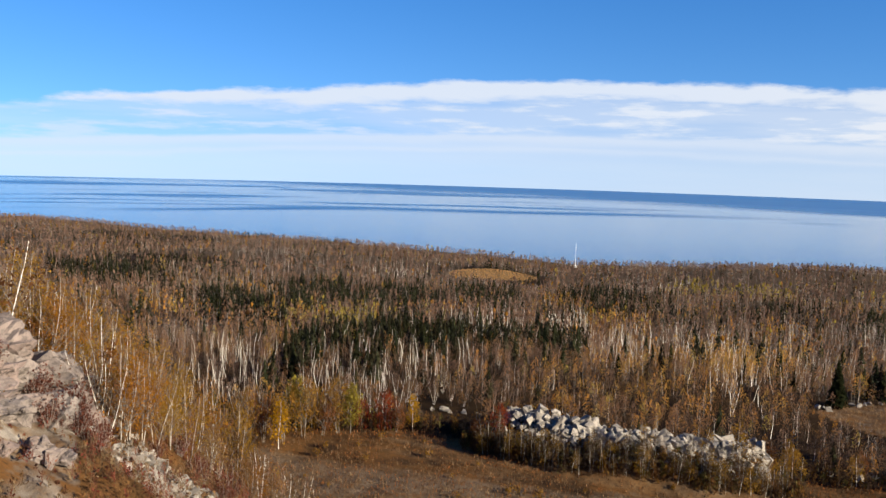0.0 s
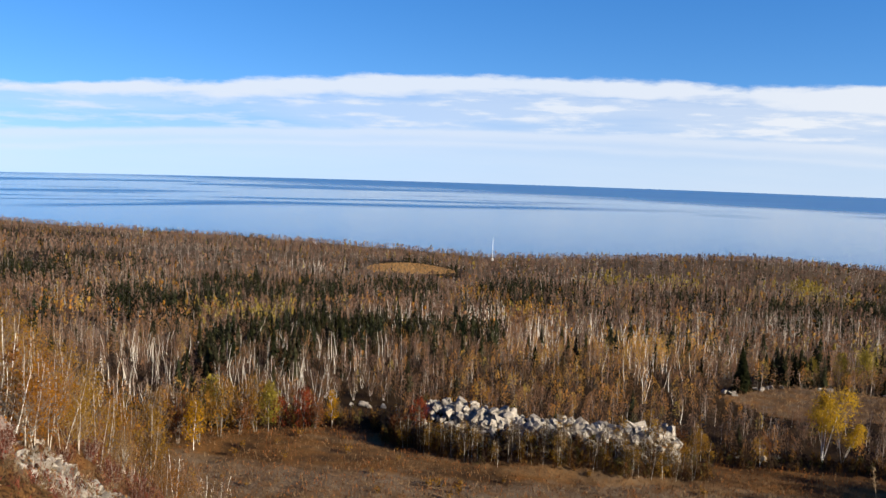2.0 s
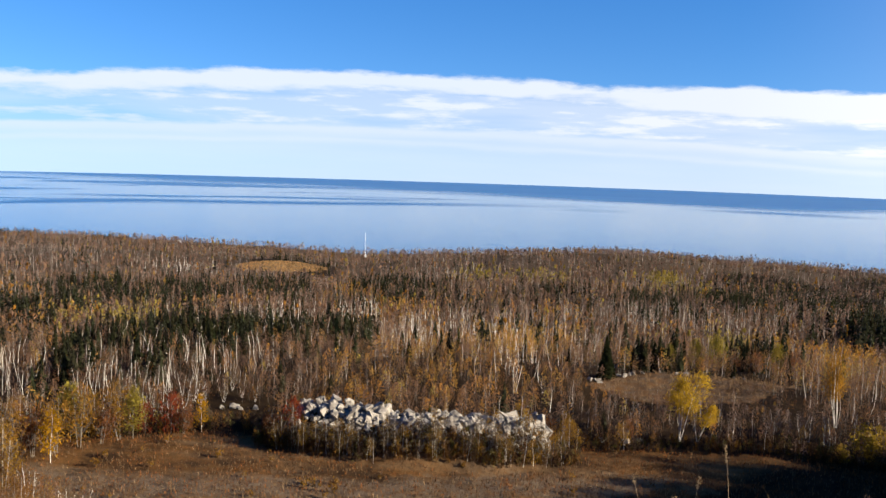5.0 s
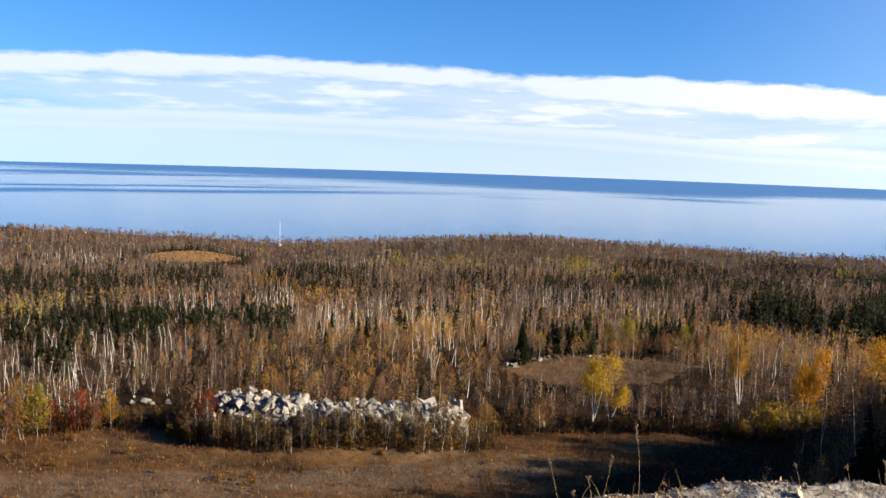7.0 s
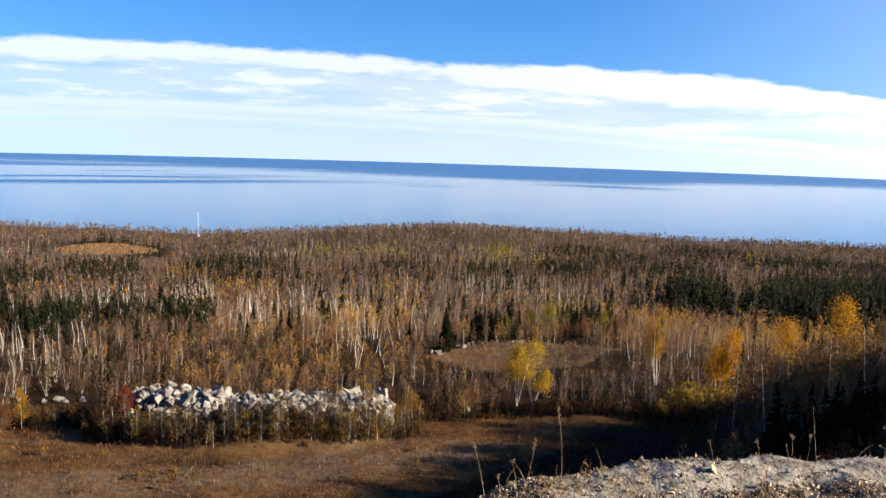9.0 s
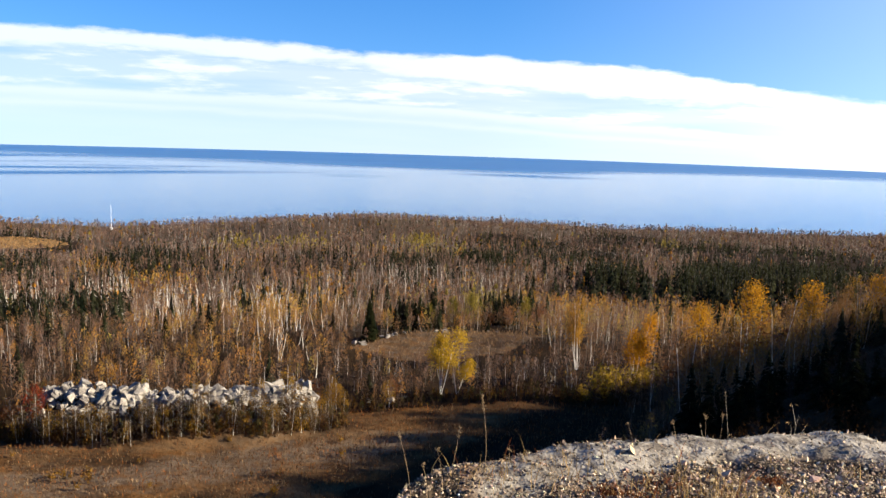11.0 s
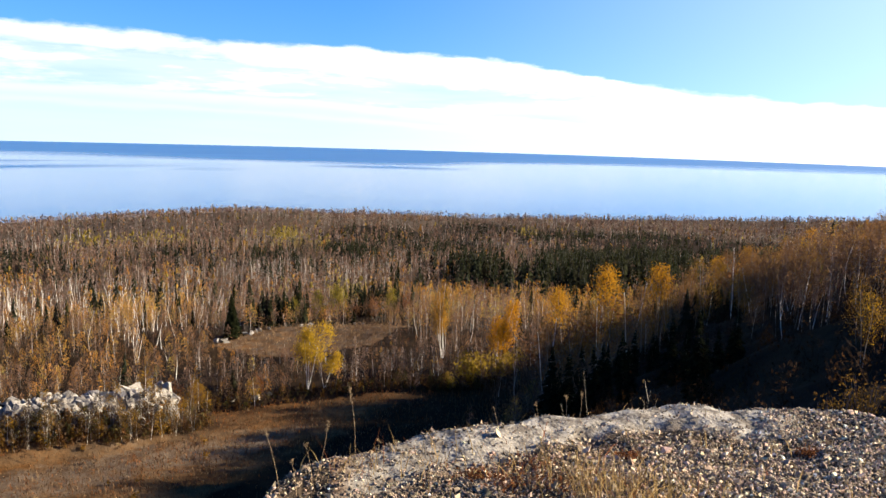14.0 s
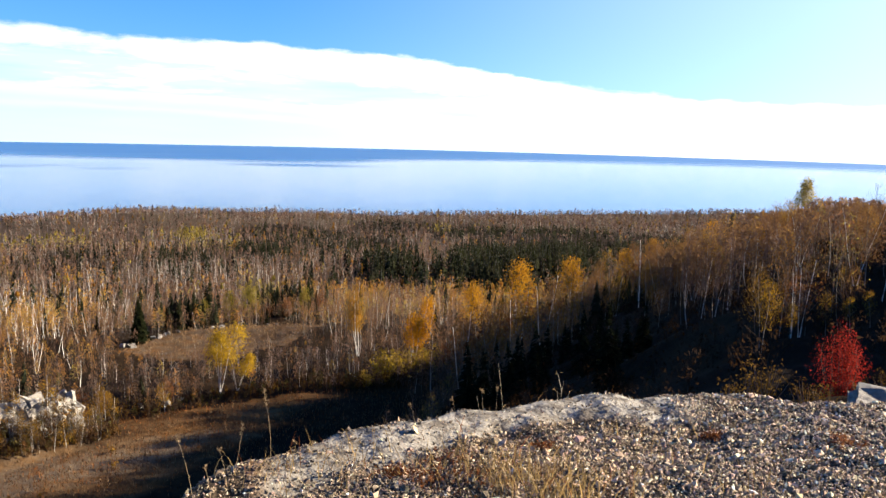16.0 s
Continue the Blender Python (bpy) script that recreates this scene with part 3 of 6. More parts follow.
GOLD_STANDS = [(-36.5, 420, 1.5, 45, 0.7), (-42.7, 289, 1.6, 24, 0.8), (-34.2, 287, 2.7, 27, 0.6), (-15.0, 417, 1.5, 40, 0.5), (-11.5, 353, 2.7, 43, 0.6), (-3.2, 220, 3.6, 44, 0.85), (-0.1, 315, 2.4, 31, 0.5), (-9.9, 184, 3.1, 30, 0.5), (13.5, 226, 1.8, 29, 0.7), (18.1, 250, 2.3, 46, 0.6),
               (23.1, 258, 3.2, 45, 0.45), (15.9, 270, 1.2, 25, 0.6), (-5.9, 149, 6.0, 12, 0.45), (30.0, 225, 4.2, 60, 0.6), (26.0, 225, 2.8, 50, 0.6), (-14.6, 143, 2.3, 17, 0.6), (-33, 134, 5, 12, 0.6), (-43.0, 98, 3.0, 34, 0.6), (-38.4, 124, 2.0, 14, 0.55)]
LIME_STANDS = [(-30.3, 267, 2.3, 26, 0.85), (-33.4, 294, 2.3, 23, 0.5), (-28.0, 283, 2.0, 22, 0.5), (-6.1, 602, 1.5, 70, 0.95), (-3.5, 576, 1.8, 80, 0.5), (-0.9, 561, 1.0, 70, 0.7), (6.4, 584, 1.9, 75, 0.75), (10.9, 242, 1.1, 40, 0.8), (23.2, 729, 0.7, 51, 0.9), (7.2, 522, 2.0, 60, 0.6),
               (23.3, 751, 0.8, 59, 0.6), (20, 190, 4, 20, 0.25)]


def share(stands, x, y, least):
    az, r = np.degrees(np.arctan2(x, y)), np.hypot(x, y)
    p = np.full(x.shape, least)
    for a, d, wa, wd, w in stands:
        p = np.maximum(p, w * np.clip(1.7 - 1.2 * np.hypot((az - a) / wa, (r - d) / wd), 0, 1))
    return p


build_ground()


def keep_out(x, y):
    """Where no forest tree stands."""
    r = np.hypot(x, y)
    bad = inside(x, y, MEADOW) | inside(x, y, CLEARING) | far_field(x, y)
    bad |= inside(x, y, [(-42, 106), (-36, 104), (-18, 102), (2, 114), (2, 124), (-16, 124), (-40, 124)])
    bad |= (r < 62) & (x < 20)
    bad |= (r < 34)
    az = np.degrees(np.arctan2(x, y))
    bad |= (az > 7.0) & (az < 10.6) & (r > 110) & (r < 130)
    bad |= (az > -25.2) & (az < -20.2) & (r > 122) & (r < 139)
    bad |= (left_dist(x, y) > 20) & (r < 60)
    bad |= height(x, y) < LAKE + 0.5
    return bad


def scatter(rng, r0, r1, per):
    """Random plan places in the wedge before the ledge, one to `per` square metres."""
    half = radians(55)
    n = int(half * (r1 * r1 - r0 * r0) / per)
    a = rng.uniform(-half, half, n)
    r = np.sqrt(rng.uniform(r0 * r0, r1 * r1, n))
    x, y = r * np.sin(a), r * np.cos(a)
    ok = ~keep_out(x, y)
    return x[ok], y[ok]


def slope_top(az):
    """How high (degrees) the tree tops on the south slope reach."""
    return np.interp(az, [15, 21, 26, 32, 36, 40, 46, 50], [-10.6, -10.6, -10.2, -8.5, -7.6, -6.0, -5.0, -3.8])


def forest(name, seed, r0, r1, per, tall, lod, label):
    b = Batch(seed)
    rng = b.r
    x, y = scatter(rng, r0, r1, per)
    if r0 < 100:
        # a denser wood in the shaded hollow
        x2, y2 = scatter(rng, 58, r1, 2.6)
        ok = (np.degrees(np.arctan2(x2, y2)) > 34) & (np.degrees(np.arctan2(x2, y2)) < 51)
        x, y = np.concatenate([x, x2[ok]]), np.concatenate([y, y2[ok]])
        d, az = right_dist(x, y), np.degrees(np.arctan2(x, y))
        ok = (d < np.interp(az, [20, 36, 40, 46, 50], [24, 28, 42, 52, 60])) | (x < 0)
        ok &= ~((x > 0) & (np.hypot(x, y) < np.interp(az, [40, 46], [58, 46])))
        x, y = x[ok], y[ok]
    base = np.stack([x, y, height(x, y)], -1)
    r = np.hypot(x, y)
    patch = np.clip(0.86 + 0.5 * waves(x, y, 30, 37), np.where((x > 90) & (y < 420), 0.85, 0.25), 1.0)
    con = rng.uniform(0, 1, len(x)) < np.maximum(share(SPRUCE_STANDS, x, y, 0.0) * patch, np.interp(r, [130, 200, 340, 900], [0.01, 0.035, 0.08, 0.06]) * (1 + 0.9 * waves(x, y, 90, 36)))
    s, sm = base[con], base[~con]
    # conifers
    H = rng.uniform(0.55, 1.15, len(s)) * tall * np.interp(np.hypot(s[:, 0], s[:, 1]), [120, 230], [0.75, 1.0])
    H = np.where((s[:, 0] > 90) & (s[:, 1] > 220) & (s[:, 1] < 420), H * 1.35, H)
    H = np.clip(H, 1.2, np.maximum(1.3, EYE.z - 0.07 * np.hypot(s[:, 0], s[:, 1]) - s[:, 2]))
    col = np.array([0.019, 0.020, 0.010]) * rng.uniform(0.4, 1.7, (len(s), 1)) + rng.uniform(0, 0.004, (len(s), 3))
    b.boughs(s, H, lod["boughs"], lod["wide"], col)
    if lod["seg"] > 1:
        b.trunks(s, H, H * 0.012, np.full((len(s), 3), 0.05), 0.01, 1)
    # birch and aspen
    x, y = sm[:, 0], sm[:, 1]
    m, r, az = len(sm), np.hypot(x, y), np.degrees(np.arctan2(x, y))
    k1, k2, k3 = waves(x, y, 130, 31), waves(x, y, 60, 32), waves(x, y, 34, 33)
    white = rng.uniform(0, 1, m) < share(WHITE_STANDS, x, y, 0.0) * np.clip(0.58 + 0.32 * k3, 0.16, 0.8)
    grey = ~white & (rng.uniform(0, 1, m) < np.maximum(share(GREY_STANDS, x, y, 0.0), np.interp(r, [130, 250, 500, 800], [0.06, 0.15, 0.34, 0.38]) * (1 + 0.7 * k1)))
    gold = ~white & ~grey & (rng.uniform(0, 1, m) < np.maximum(1.25 * share(GOLD_STANDS, x, y, 0.0), 0.06 + 0.14 * np.clip(k2, 0, 1)))
    lime = rng.uniform(0, 1, m) < 1.25 * share(LIME_STANDS, x, y, 0.016)
    rest = ~(white | grey | gold | lime)
    H = tall * rng.uniform(0.55, 1.12, m) * np.interp(r, [60, 110, 170, 250], [0.8, 0.62, 0.70, 0.95]) * (1 + np.where(r > 500, 0.3, 0.16) * k3) * np.where(r < 190, np.interp(x, [-20, 30, 60], [1.0, 1.0, 1.4]), 1.0)
    H = np.where(white & (r < 320), tall * rng.uniform(0.6, 1.1, m) * np.interp(r, [130, 260], [0.68, 1.0]), H)
    H = np.clip(H, 1.2, np.maximum(1.3, EYE.z - 0.062 * r - sm[:, 2] + np.where(x < 0, 3, 0)))
    front = (az > 1.5) & (az < 16) & (r > 118) & (r < 162) & (rng.uniform(0, 1, m) > 0.2)
    H = np.where(front, np.clip(EYE.z - 0.268 * r - sm[:, 2], 1.0, H), H)
    glade = (az > -23.6) & (az < -16.0) & (r > 560) & (r < 650)
    H = np.where(glade, np.minimum(H, 2.6), H)
    south = (az > 15) & (r < 310)
    H = np.where(south, np.minimum(H, np.maximum(1.6, EYE.z + r * np.tan(np.radians(slope_top(az) + 0.8 * waves(x, y, 16, 39) + 0.3 * k2)) - sm[:, 2])), H)
    warm = np.interp(r, [110, 200, 300, 600, 900], [1.0, 1.1, 0.8, 0.5, 0.4])
    hue = HUES[np.clip(k2 * 0.8 + rng.normal(0, 0.8, m) + warm, 0, 2.99).astype(int)]
    # distance haze is put into the colour: leaves turn mauve-grey further out
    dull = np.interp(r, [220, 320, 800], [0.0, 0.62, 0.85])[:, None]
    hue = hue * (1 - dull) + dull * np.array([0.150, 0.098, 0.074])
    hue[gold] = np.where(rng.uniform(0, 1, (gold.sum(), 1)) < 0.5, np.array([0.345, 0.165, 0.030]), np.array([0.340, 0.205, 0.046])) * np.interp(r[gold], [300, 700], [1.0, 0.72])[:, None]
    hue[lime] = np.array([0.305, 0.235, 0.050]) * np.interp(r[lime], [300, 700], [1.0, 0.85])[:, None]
    hue[grey | white] = np.array([0.172, 0.132, 0.112])
    hue = hue * rng.uniform(0.72, 1.3, (m, 1)) * (1 + 0.25 * waves(x, y, 26, 38))[:, None]
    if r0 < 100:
        # leaves are toned down to the right of the ledge
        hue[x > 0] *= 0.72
    pale = white | (grey & (rng.uniform(0, 1, m) < 0.5)) | (rng.uniform(0, 1, m) < lod["white"])
    bark = np.where(pale[:, None], np.where(white[:, None], np.array(WHITE), np.array((0.40, 0.36, 0.32))), np.array(GREY) * 0.6) * rng.uniform(0.7, 1.15, (m, 1))
    b.trunks(sm, H * np.where(pale, 0.86, 0.7), lod["thick"] * H * np.where(white, 1.32, np.where(pale, 0.95, 0.6)), bark, np.where(r < 330, 0.10, 0.05)[:, None] * np.where(white, 1.0, 0.7)[:, None], lod["seg"])
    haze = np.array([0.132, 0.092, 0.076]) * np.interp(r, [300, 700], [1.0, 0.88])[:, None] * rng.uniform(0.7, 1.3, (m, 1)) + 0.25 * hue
    b.twigs(sm, H, lod["twigs"], 0.36, lod["twig_w"], haze)
    full, fine = ~(white | grey), np.where(gold | lime, 1.0, np.interp(r, [120, 300], [0.9, 0.55]))[:, None]
    if lod["clumps"]:
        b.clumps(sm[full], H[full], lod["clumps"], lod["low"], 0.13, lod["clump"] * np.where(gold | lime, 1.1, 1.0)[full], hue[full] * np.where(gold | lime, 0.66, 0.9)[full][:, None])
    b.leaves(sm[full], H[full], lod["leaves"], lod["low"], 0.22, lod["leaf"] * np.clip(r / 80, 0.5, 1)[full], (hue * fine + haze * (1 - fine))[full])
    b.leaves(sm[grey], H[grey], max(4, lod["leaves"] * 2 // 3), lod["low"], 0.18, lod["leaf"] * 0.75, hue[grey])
    b.leaves(sm[white], H[white], max(2, lod["leaves"] // 6), lod["low"] + 0.15, 0.16, lod["leaf"] * 0.7, hue[white])
    # young growth under the trees
    if lod["brush"]:
        x, y = scatter(rng, r0, r1, lod["brush"])
        if r0 < 100:
            ok = ((x > 0) & (rng.uniform(0, 1, len(x)) < 0.75)) | ((x < 0) & (np.hypot(x, y) > 80))
            x, y = x[ok], y[ok]
        ok = rng.uniform(0, 1, len(x)) > 0.8 * share(SPRUCE_STANDS, x, y, 0.0)
        x, y = x[ok], y[ok]
        bb = np.stack([x, y, height(x, y)], -1)
        H = rng.uniform(0.25, 0.6, len(bb)) * tall * np.where((np.abs(np.degrees(np.arctan2(x, y)) - 9) < 7) & (np.hypot(x, y) > 130) & (np.hypot(x, y) < 160), 0.5, 1.0)
        k = np.clip(waves(x, y, 45, 35) * 1.2 + rng.normal(0, 0.8, len(bb)) + 1.2, 0, 3.99).astype(int)
        hue = np.array([(0.115, 0.074, 0.052), (0.140, 0.078, 0.042), (0.175, 0.085, 0.028), (0.15, 0.105, 0.045)])[k] * rng.uniform(0.5, 1.3, (len(bb), 1))
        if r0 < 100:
            # the slope's shade is put into the brush colour
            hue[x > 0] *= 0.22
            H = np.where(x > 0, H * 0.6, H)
        tan = rng.uniform(0, 1, len(bb)) < share(TAN_STANDS, x, y, 0.0)
        hue[tan] = np.array([0.17, 0.10, 0.037]) * rng.uniform(0.6, 1.3, (tan.sum(), 1))
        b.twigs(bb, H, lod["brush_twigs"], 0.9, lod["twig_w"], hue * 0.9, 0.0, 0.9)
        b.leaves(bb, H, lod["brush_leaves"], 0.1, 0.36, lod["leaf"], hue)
    tagged(new(name, b.mesh(name)), label, "forest", kind="stuff")


CLOSE = dict(low=0.35, wide=0.21, boughs=90, seg=3, white=0.10, thick=0.008, twigs=34, twig_w=0.014, leaves=210, leaf=0.062, clumps=0, brush=1.7, brush_twigs=12, brush_leaves=28)
NEAR = dict(low=0.25, wide=0.24, boughs=46, seg=2, white=0.14, thick=0.0090, twigs=15, twig_w=0.017, leaves=76, leaf=0.088, clumps=0, brush=4.0, brush_twigs=6, brush_leaves=13)
MID = dict(low=0.10, wide=0.25, boughs=22, seg=2, white=0.12, thick=0.0100, twigs=7, twig_w=0.030, leaves=18, leaf=0.22, clumps=2, clump=0.056, brush=13, brush_twigs=3, brush_leaves=8)
FAR = dict(low=0.05, wide=0.27, boughs=10, seg=1, white=0.10, thick=0.008, twigs=2, twig_w=0.09, leaves=9, leaf=0.42, clumps=2, clump=0.085, brush=0)
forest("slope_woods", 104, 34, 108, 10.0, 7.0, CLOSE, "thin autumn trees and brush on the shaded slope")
forest("near_birch_forest", 101, 108, 230, 4.8, 7.4, NEAR, "thin white birches with gold and rust autumn leaves")
forest("mixed_forest", 102, 230, 520, 13.0, 7.4, MID, "mixed birch and spruce forest in late autumn colour")
forest("far_forest", 103, 520, 1760, 46.0, 8.2, FAR, "distant autumn forest running down to the lake shore")

# ---- single trees ----
def point(az, el, r):
    """A place r metres out along the ground in the heading az, seen at the elevation el from the ledge."""
    return Vector((r * math.sin(radians(az)), r * math.cos(radians(az)), EYE.z + r * math.tan(radians(el))))


def on_ground(x, y):
    return Vector((x, y, float(height(np.array([x]), np.array([y]))[0])))


def part(name, me, parent, label=""):
    ob = new(name, me)
    ob.parent = parent
    return tagged(ob, label) if label else ob


def branch_lines(rng, H, n, low, reach, rise):
    """Centre lines of limbs that leave a trunk of height H."""
    f = rng.uniform(low, 0.95, n)
    a = rng.uniform(0, 2 * np.pi, n)
    L = reach * H * (1.15 - f) * rng.uniform(0.6, 1.2, n)
    k = np.array([0, 0.5, 1.0])
    out = np.stack([np.cos(a), np.sin(a)], -1)[:, None] * (L[:, None] * k)[..., None]
    z = (f * H)[:, None] + L[:, None] * rise * (k * 0.7 + 0.5 * k * k)
    return np.concatenate([out, z[..., None]], -1), L


def make_tree(name, label, seed, H, hue, leaves, leaf=0.13, bark=WHITE, stems=1, low=0.3, wide=0.2, lean=0.05, category="birch tree", group=""):
    """A broad-leaved tree: trunk, limbs and a crown of many small leaves. Stands at the origin."""
    top = tagged(new(name), label, category, group)
    b = Batch(seed)
    r = b.r
    tips = []
    for s in range(stems):
        h = H * (1.0 if s == 0 else r.uniform(0.6, 0.95))
        f = np.linspace(0, 1, 7)
        a = r.uniform(0, 6.28)
        off = h * (lean * f + 0.03 * np.sin(f * 5 + a) * f + (0.10 * f if s else 0))
        line = np.stack([np.cos(a) * off + 0.12 * s * np.cos(a), np.sin(a) * off + 0.12 * s * np.sin(a), -0.25 + (h + 0.25) * f], -1)[None]
        rad = (0.0052 * h * (1 - 0.85 * f) + 0.008)[None]
        b.tubes(line, rad, 0, np.array([bark]), 6)
        tips.append((line[0], h))
    trunk = part("trunk", b.mesh("trunk"), top)
    b = Batch(seed + 1)
    for line, h in tips:
        bl, L = branch_lines(b.r, h, 18, low, 0.30, 1.0)
        cx = np.interp(bl[:, 0, 2], line[:, 2], line[:, 0])
        cy = np.interp(bl[:, 0, 2], line[:, 2], line[:, 1])
        bl[:, :, 0] += cx[:, None]
        bl[:, :, 1] += cy[:, None]
        b.tubes(bl, L[:, None] * np.array([0.018, 0.011, 0.003])[None] + 0.006, 1, np.full((len(bl), 3), 0.12) * np.array([1.0, 0.85, 0.72]))
        ends = bl.reshape(-1, 3)[b.r.randint(0, len(bl) * 3, 70)]
        d = b.r.normal(0, 1, (70, 3)) * 0.5 + np.array([0, 0, 0.7])
        tip = ends + d * h * 0.09
        side = np.cross(d, b.r.normal(0, 1, (70, 3)))
        side /= np.linalg.norm(side, axis=1, keepdims=True)
        b.put(np.stack([ends - side * 0.014, ends + side * 0.014, tip], 1), 3, 1, np.array([0.094, 0.069, 0.053]))
    part("branching", b.mesh("branching"), trunk, "thin bare limbs and twigs")
    if leaves:
        b = Batch(seed + 2)
        for line, h in tips:
            n = max(8, int(leaves * 1.35) // stems // 14)
            f = b.r.beta(1.7, 1.4, n)
            prof = np.sin(np.pi * np.clip(f, 0.03, 1) ** 0.65) * 0.9 + 0.15
            a = b.r.uniform(0, 6.28, n)
            q = np.sqrt(b.r.uniform(0.02, 1, n)) * prof * wide * h
            z = (low + (1.0 - low) * f) * h
            c = np.stack([np.interp(z, line[:, 2], line[:, 0]) + np.cos(a) * q, np.interp(z, line[:, 2], line[:, 1]) + np.sin(a) * q, z], -1)
            p = c[:, None] + b.r.normal(0, 0.032 * h + 0.08, (n, 14, 3))
            tri = b.r.normal(0, 1, (n, 14, 3, 3))
            tri -= tri.mean(2, keepdims=True)
            v = (p[:, :, None] + tri * leaf * 0.8).reshape(-1, 3, 3)
            col = np.array(hue) * np.repeat(b.r.uniform(0.7, 1.25, (n, 1)), 14, axis=0) * b.r.uniform(0.8, 1.2, (n * 14, 1))
            b.put(v, 3, 2, col)
        part("crown", b.mesh("crown"), top)
    return top


def make_spruce(name, label, seed, H, wide=0.2, group="", n=420, hue=(0.020, 0.024, 0.011)):
    top = tagged(new(name), label, "spruce", group)
    b = Batch(seed)
    f = np.linspace(0, 1, 6)
    b.tubes(np.stack([0 * f, 0 * f, -0.25 + (H + 0.25) * f], -1)[None], (0.016 * H * (1 - 0.95 * f))[None], 0, np.array([(0.078, 0.058, 0.043)]), 6)
    part("trunk", b.mesh("trunk"), top)
    b = Batch(seed + 1)
    r = b.r
    f = np.sort(r.uniform(0.06, 0.99, n))
    a = np.arange(n) * 2.4 + r.normal(0, 0.3, n)
    tier = np.floor(f * 16) / 16
    out = wide * H * (1.02 - f) ** 0.8 * r.uniform(0.5, 1.15, n) * (0.8 + 0.4 * (f - tier) * 16 * 0.5)
    z = f * H
    dirs = np.stack([np.cos(a), np.sin(a), 0 * a], -1)
    side = np.stack([-np.sin(a), np.cos(a), 0 * a], -1)
    base = np.stack([0 * z, 0 * z, z + 0.12 * out], -1)
    mid = base + dirs * (out * 0.55)[:, None]
    mid[:, 2] -= 0.12 * out
    end = base + dirs * out[:, None]
    end[:, 2] -= 0.38 * out
    w = (0.20 * out + 0.10)[:, None]
    col = np.array(hue) * r.uniform(0.6, 1.5, (n, 1))
    drop = np.array([0, 0, 1.0]) * (0.16 * out)[:, None]
    b.put(np.stack([base, mid - side * w - drop, mid + side * w - drop], 1), 3, 2, col)
    b.put(np.stack([mid - side * w - drop, end, mid + side * w - drop], 1), 3, 2, col * 1.15)
    b.put(np.stack([mid, end - drop, mid - drop * 2.2], 1), 3, 2, col * 0.9)
    part("crown", b.mesh("crown"), top)
    return top


def make_shrub(name, label, seed, H, hue, stems=16, leaves=420, leaf=0.07, group="", category="shrub", cone=0.0):
    top = tagged(new(name), label, category, group)
    b = Batch(seed)
    r = b.r
    a = r.uniform(0, 6.28, stems)
    s = r.uniform(0.15, 0.55, stems) * H
    k = np.linspace(0, 1, 4)
    z = r.uniform(0.6, 1.0, stems) * H
    line = np.stack([np.cos(a)[:, None] * s[:, None] * k ** 0.8, np.sin(a)[:, None] * s[:, None] * k ** 0.8, -0.15 + (z[:, None] + 0.15) * k], -1)
    line[:, :, :2] *= (1 + cone - 1.7 * cone * line[:, :, 2:] / H).clip(0.12)
    b.tubes(line, np.full((stems, 1), (0.012 - 0.007 * cone) * H) * (1.1 - k)[None] + 0.004, 1, np.full((stems, 3), 0.16 - 0.1 * cone) * np.array([1, 0.8, 0.7]))
    part("stalk_base", b.mesh("stalk_base"), top)
    b = Batch(seed + 1)
    idx = b.r.randint(0, stems, leaves)
    f = b.r.uniform(0.25 - 0.3 * cone, 1.05, leaves)
    p = np.stack([np.cos(a[idx]) * s[idx] * f, np.sin(a[idx]) * s[idx] * f, z[idx] * f], -1) + b.r.normal(0, 0.09 * H, (leaves, 3))
    p[:, 2] = np.maximum(p[:, 2], 0.05)
    p[:, :2] *= (1 + cone - 1.7 * cone * p[:, 2:] / H).clip(0.12)
    tri = b.r.normal(0, 1, (leaves, 3, 3)) * leaf
    b.put(p[:, None] + tri, 3, 2, np.array(hue) * b.r.uniform(0.6, 1.35, (leaves, 1)))
    part("foliage", b.mesh("foliage"), top)
    return top


GOLD, ORANGE, RUST = (0.215, 0.122, 0.020), (0.230, 0.098, 0.015), (0.113, 0.048, 0.019)
rng = random.Random(7)
placed = {}


def stand_at(proto, x, y, h_scale=1.0, turn=None, sink=0.0):
    """Puts the first use of a prototype in place, and copies of it after that."""
    p = on_ground(x, y)
    turn = rng.uniform(0, 360) if turn is None else turn
    m = Matrix.Translation((p.x, p.y, p.z - sink)) @ pose(0, 0, 0, rng.uniform(-3, 3), rng.uniform(-3, 3), turn) @ Matrix.Scale(h_scale, 4)
    if proto.name not in placed:
        placed[proto.name] = 1
        proto.matrix_basis = m
        return proto
    keep = proto.scale.copy()
    ob = copy_thing(proto, m @ Matrix.Diagonal((1 / keep[0], 1 / keep[1], 1 / keep[2], 1)))
    return ob


def polar(az, r):
    return r * math.sin(radians(az)), r * math.cos(radians(az))


def to_top(proto, H, az, r, el, least=0.3, most=1.5):
    """Stands a plant H metres tall at a plan place, scaled so that its top reaches the elevation el."""
    p = on_ground(*polar(az, r))
    return stand_at(proto, p.x, p.y, min(most, max(least, (EYE.z + r * math.tan(radians(el)) - p.z) / H)))


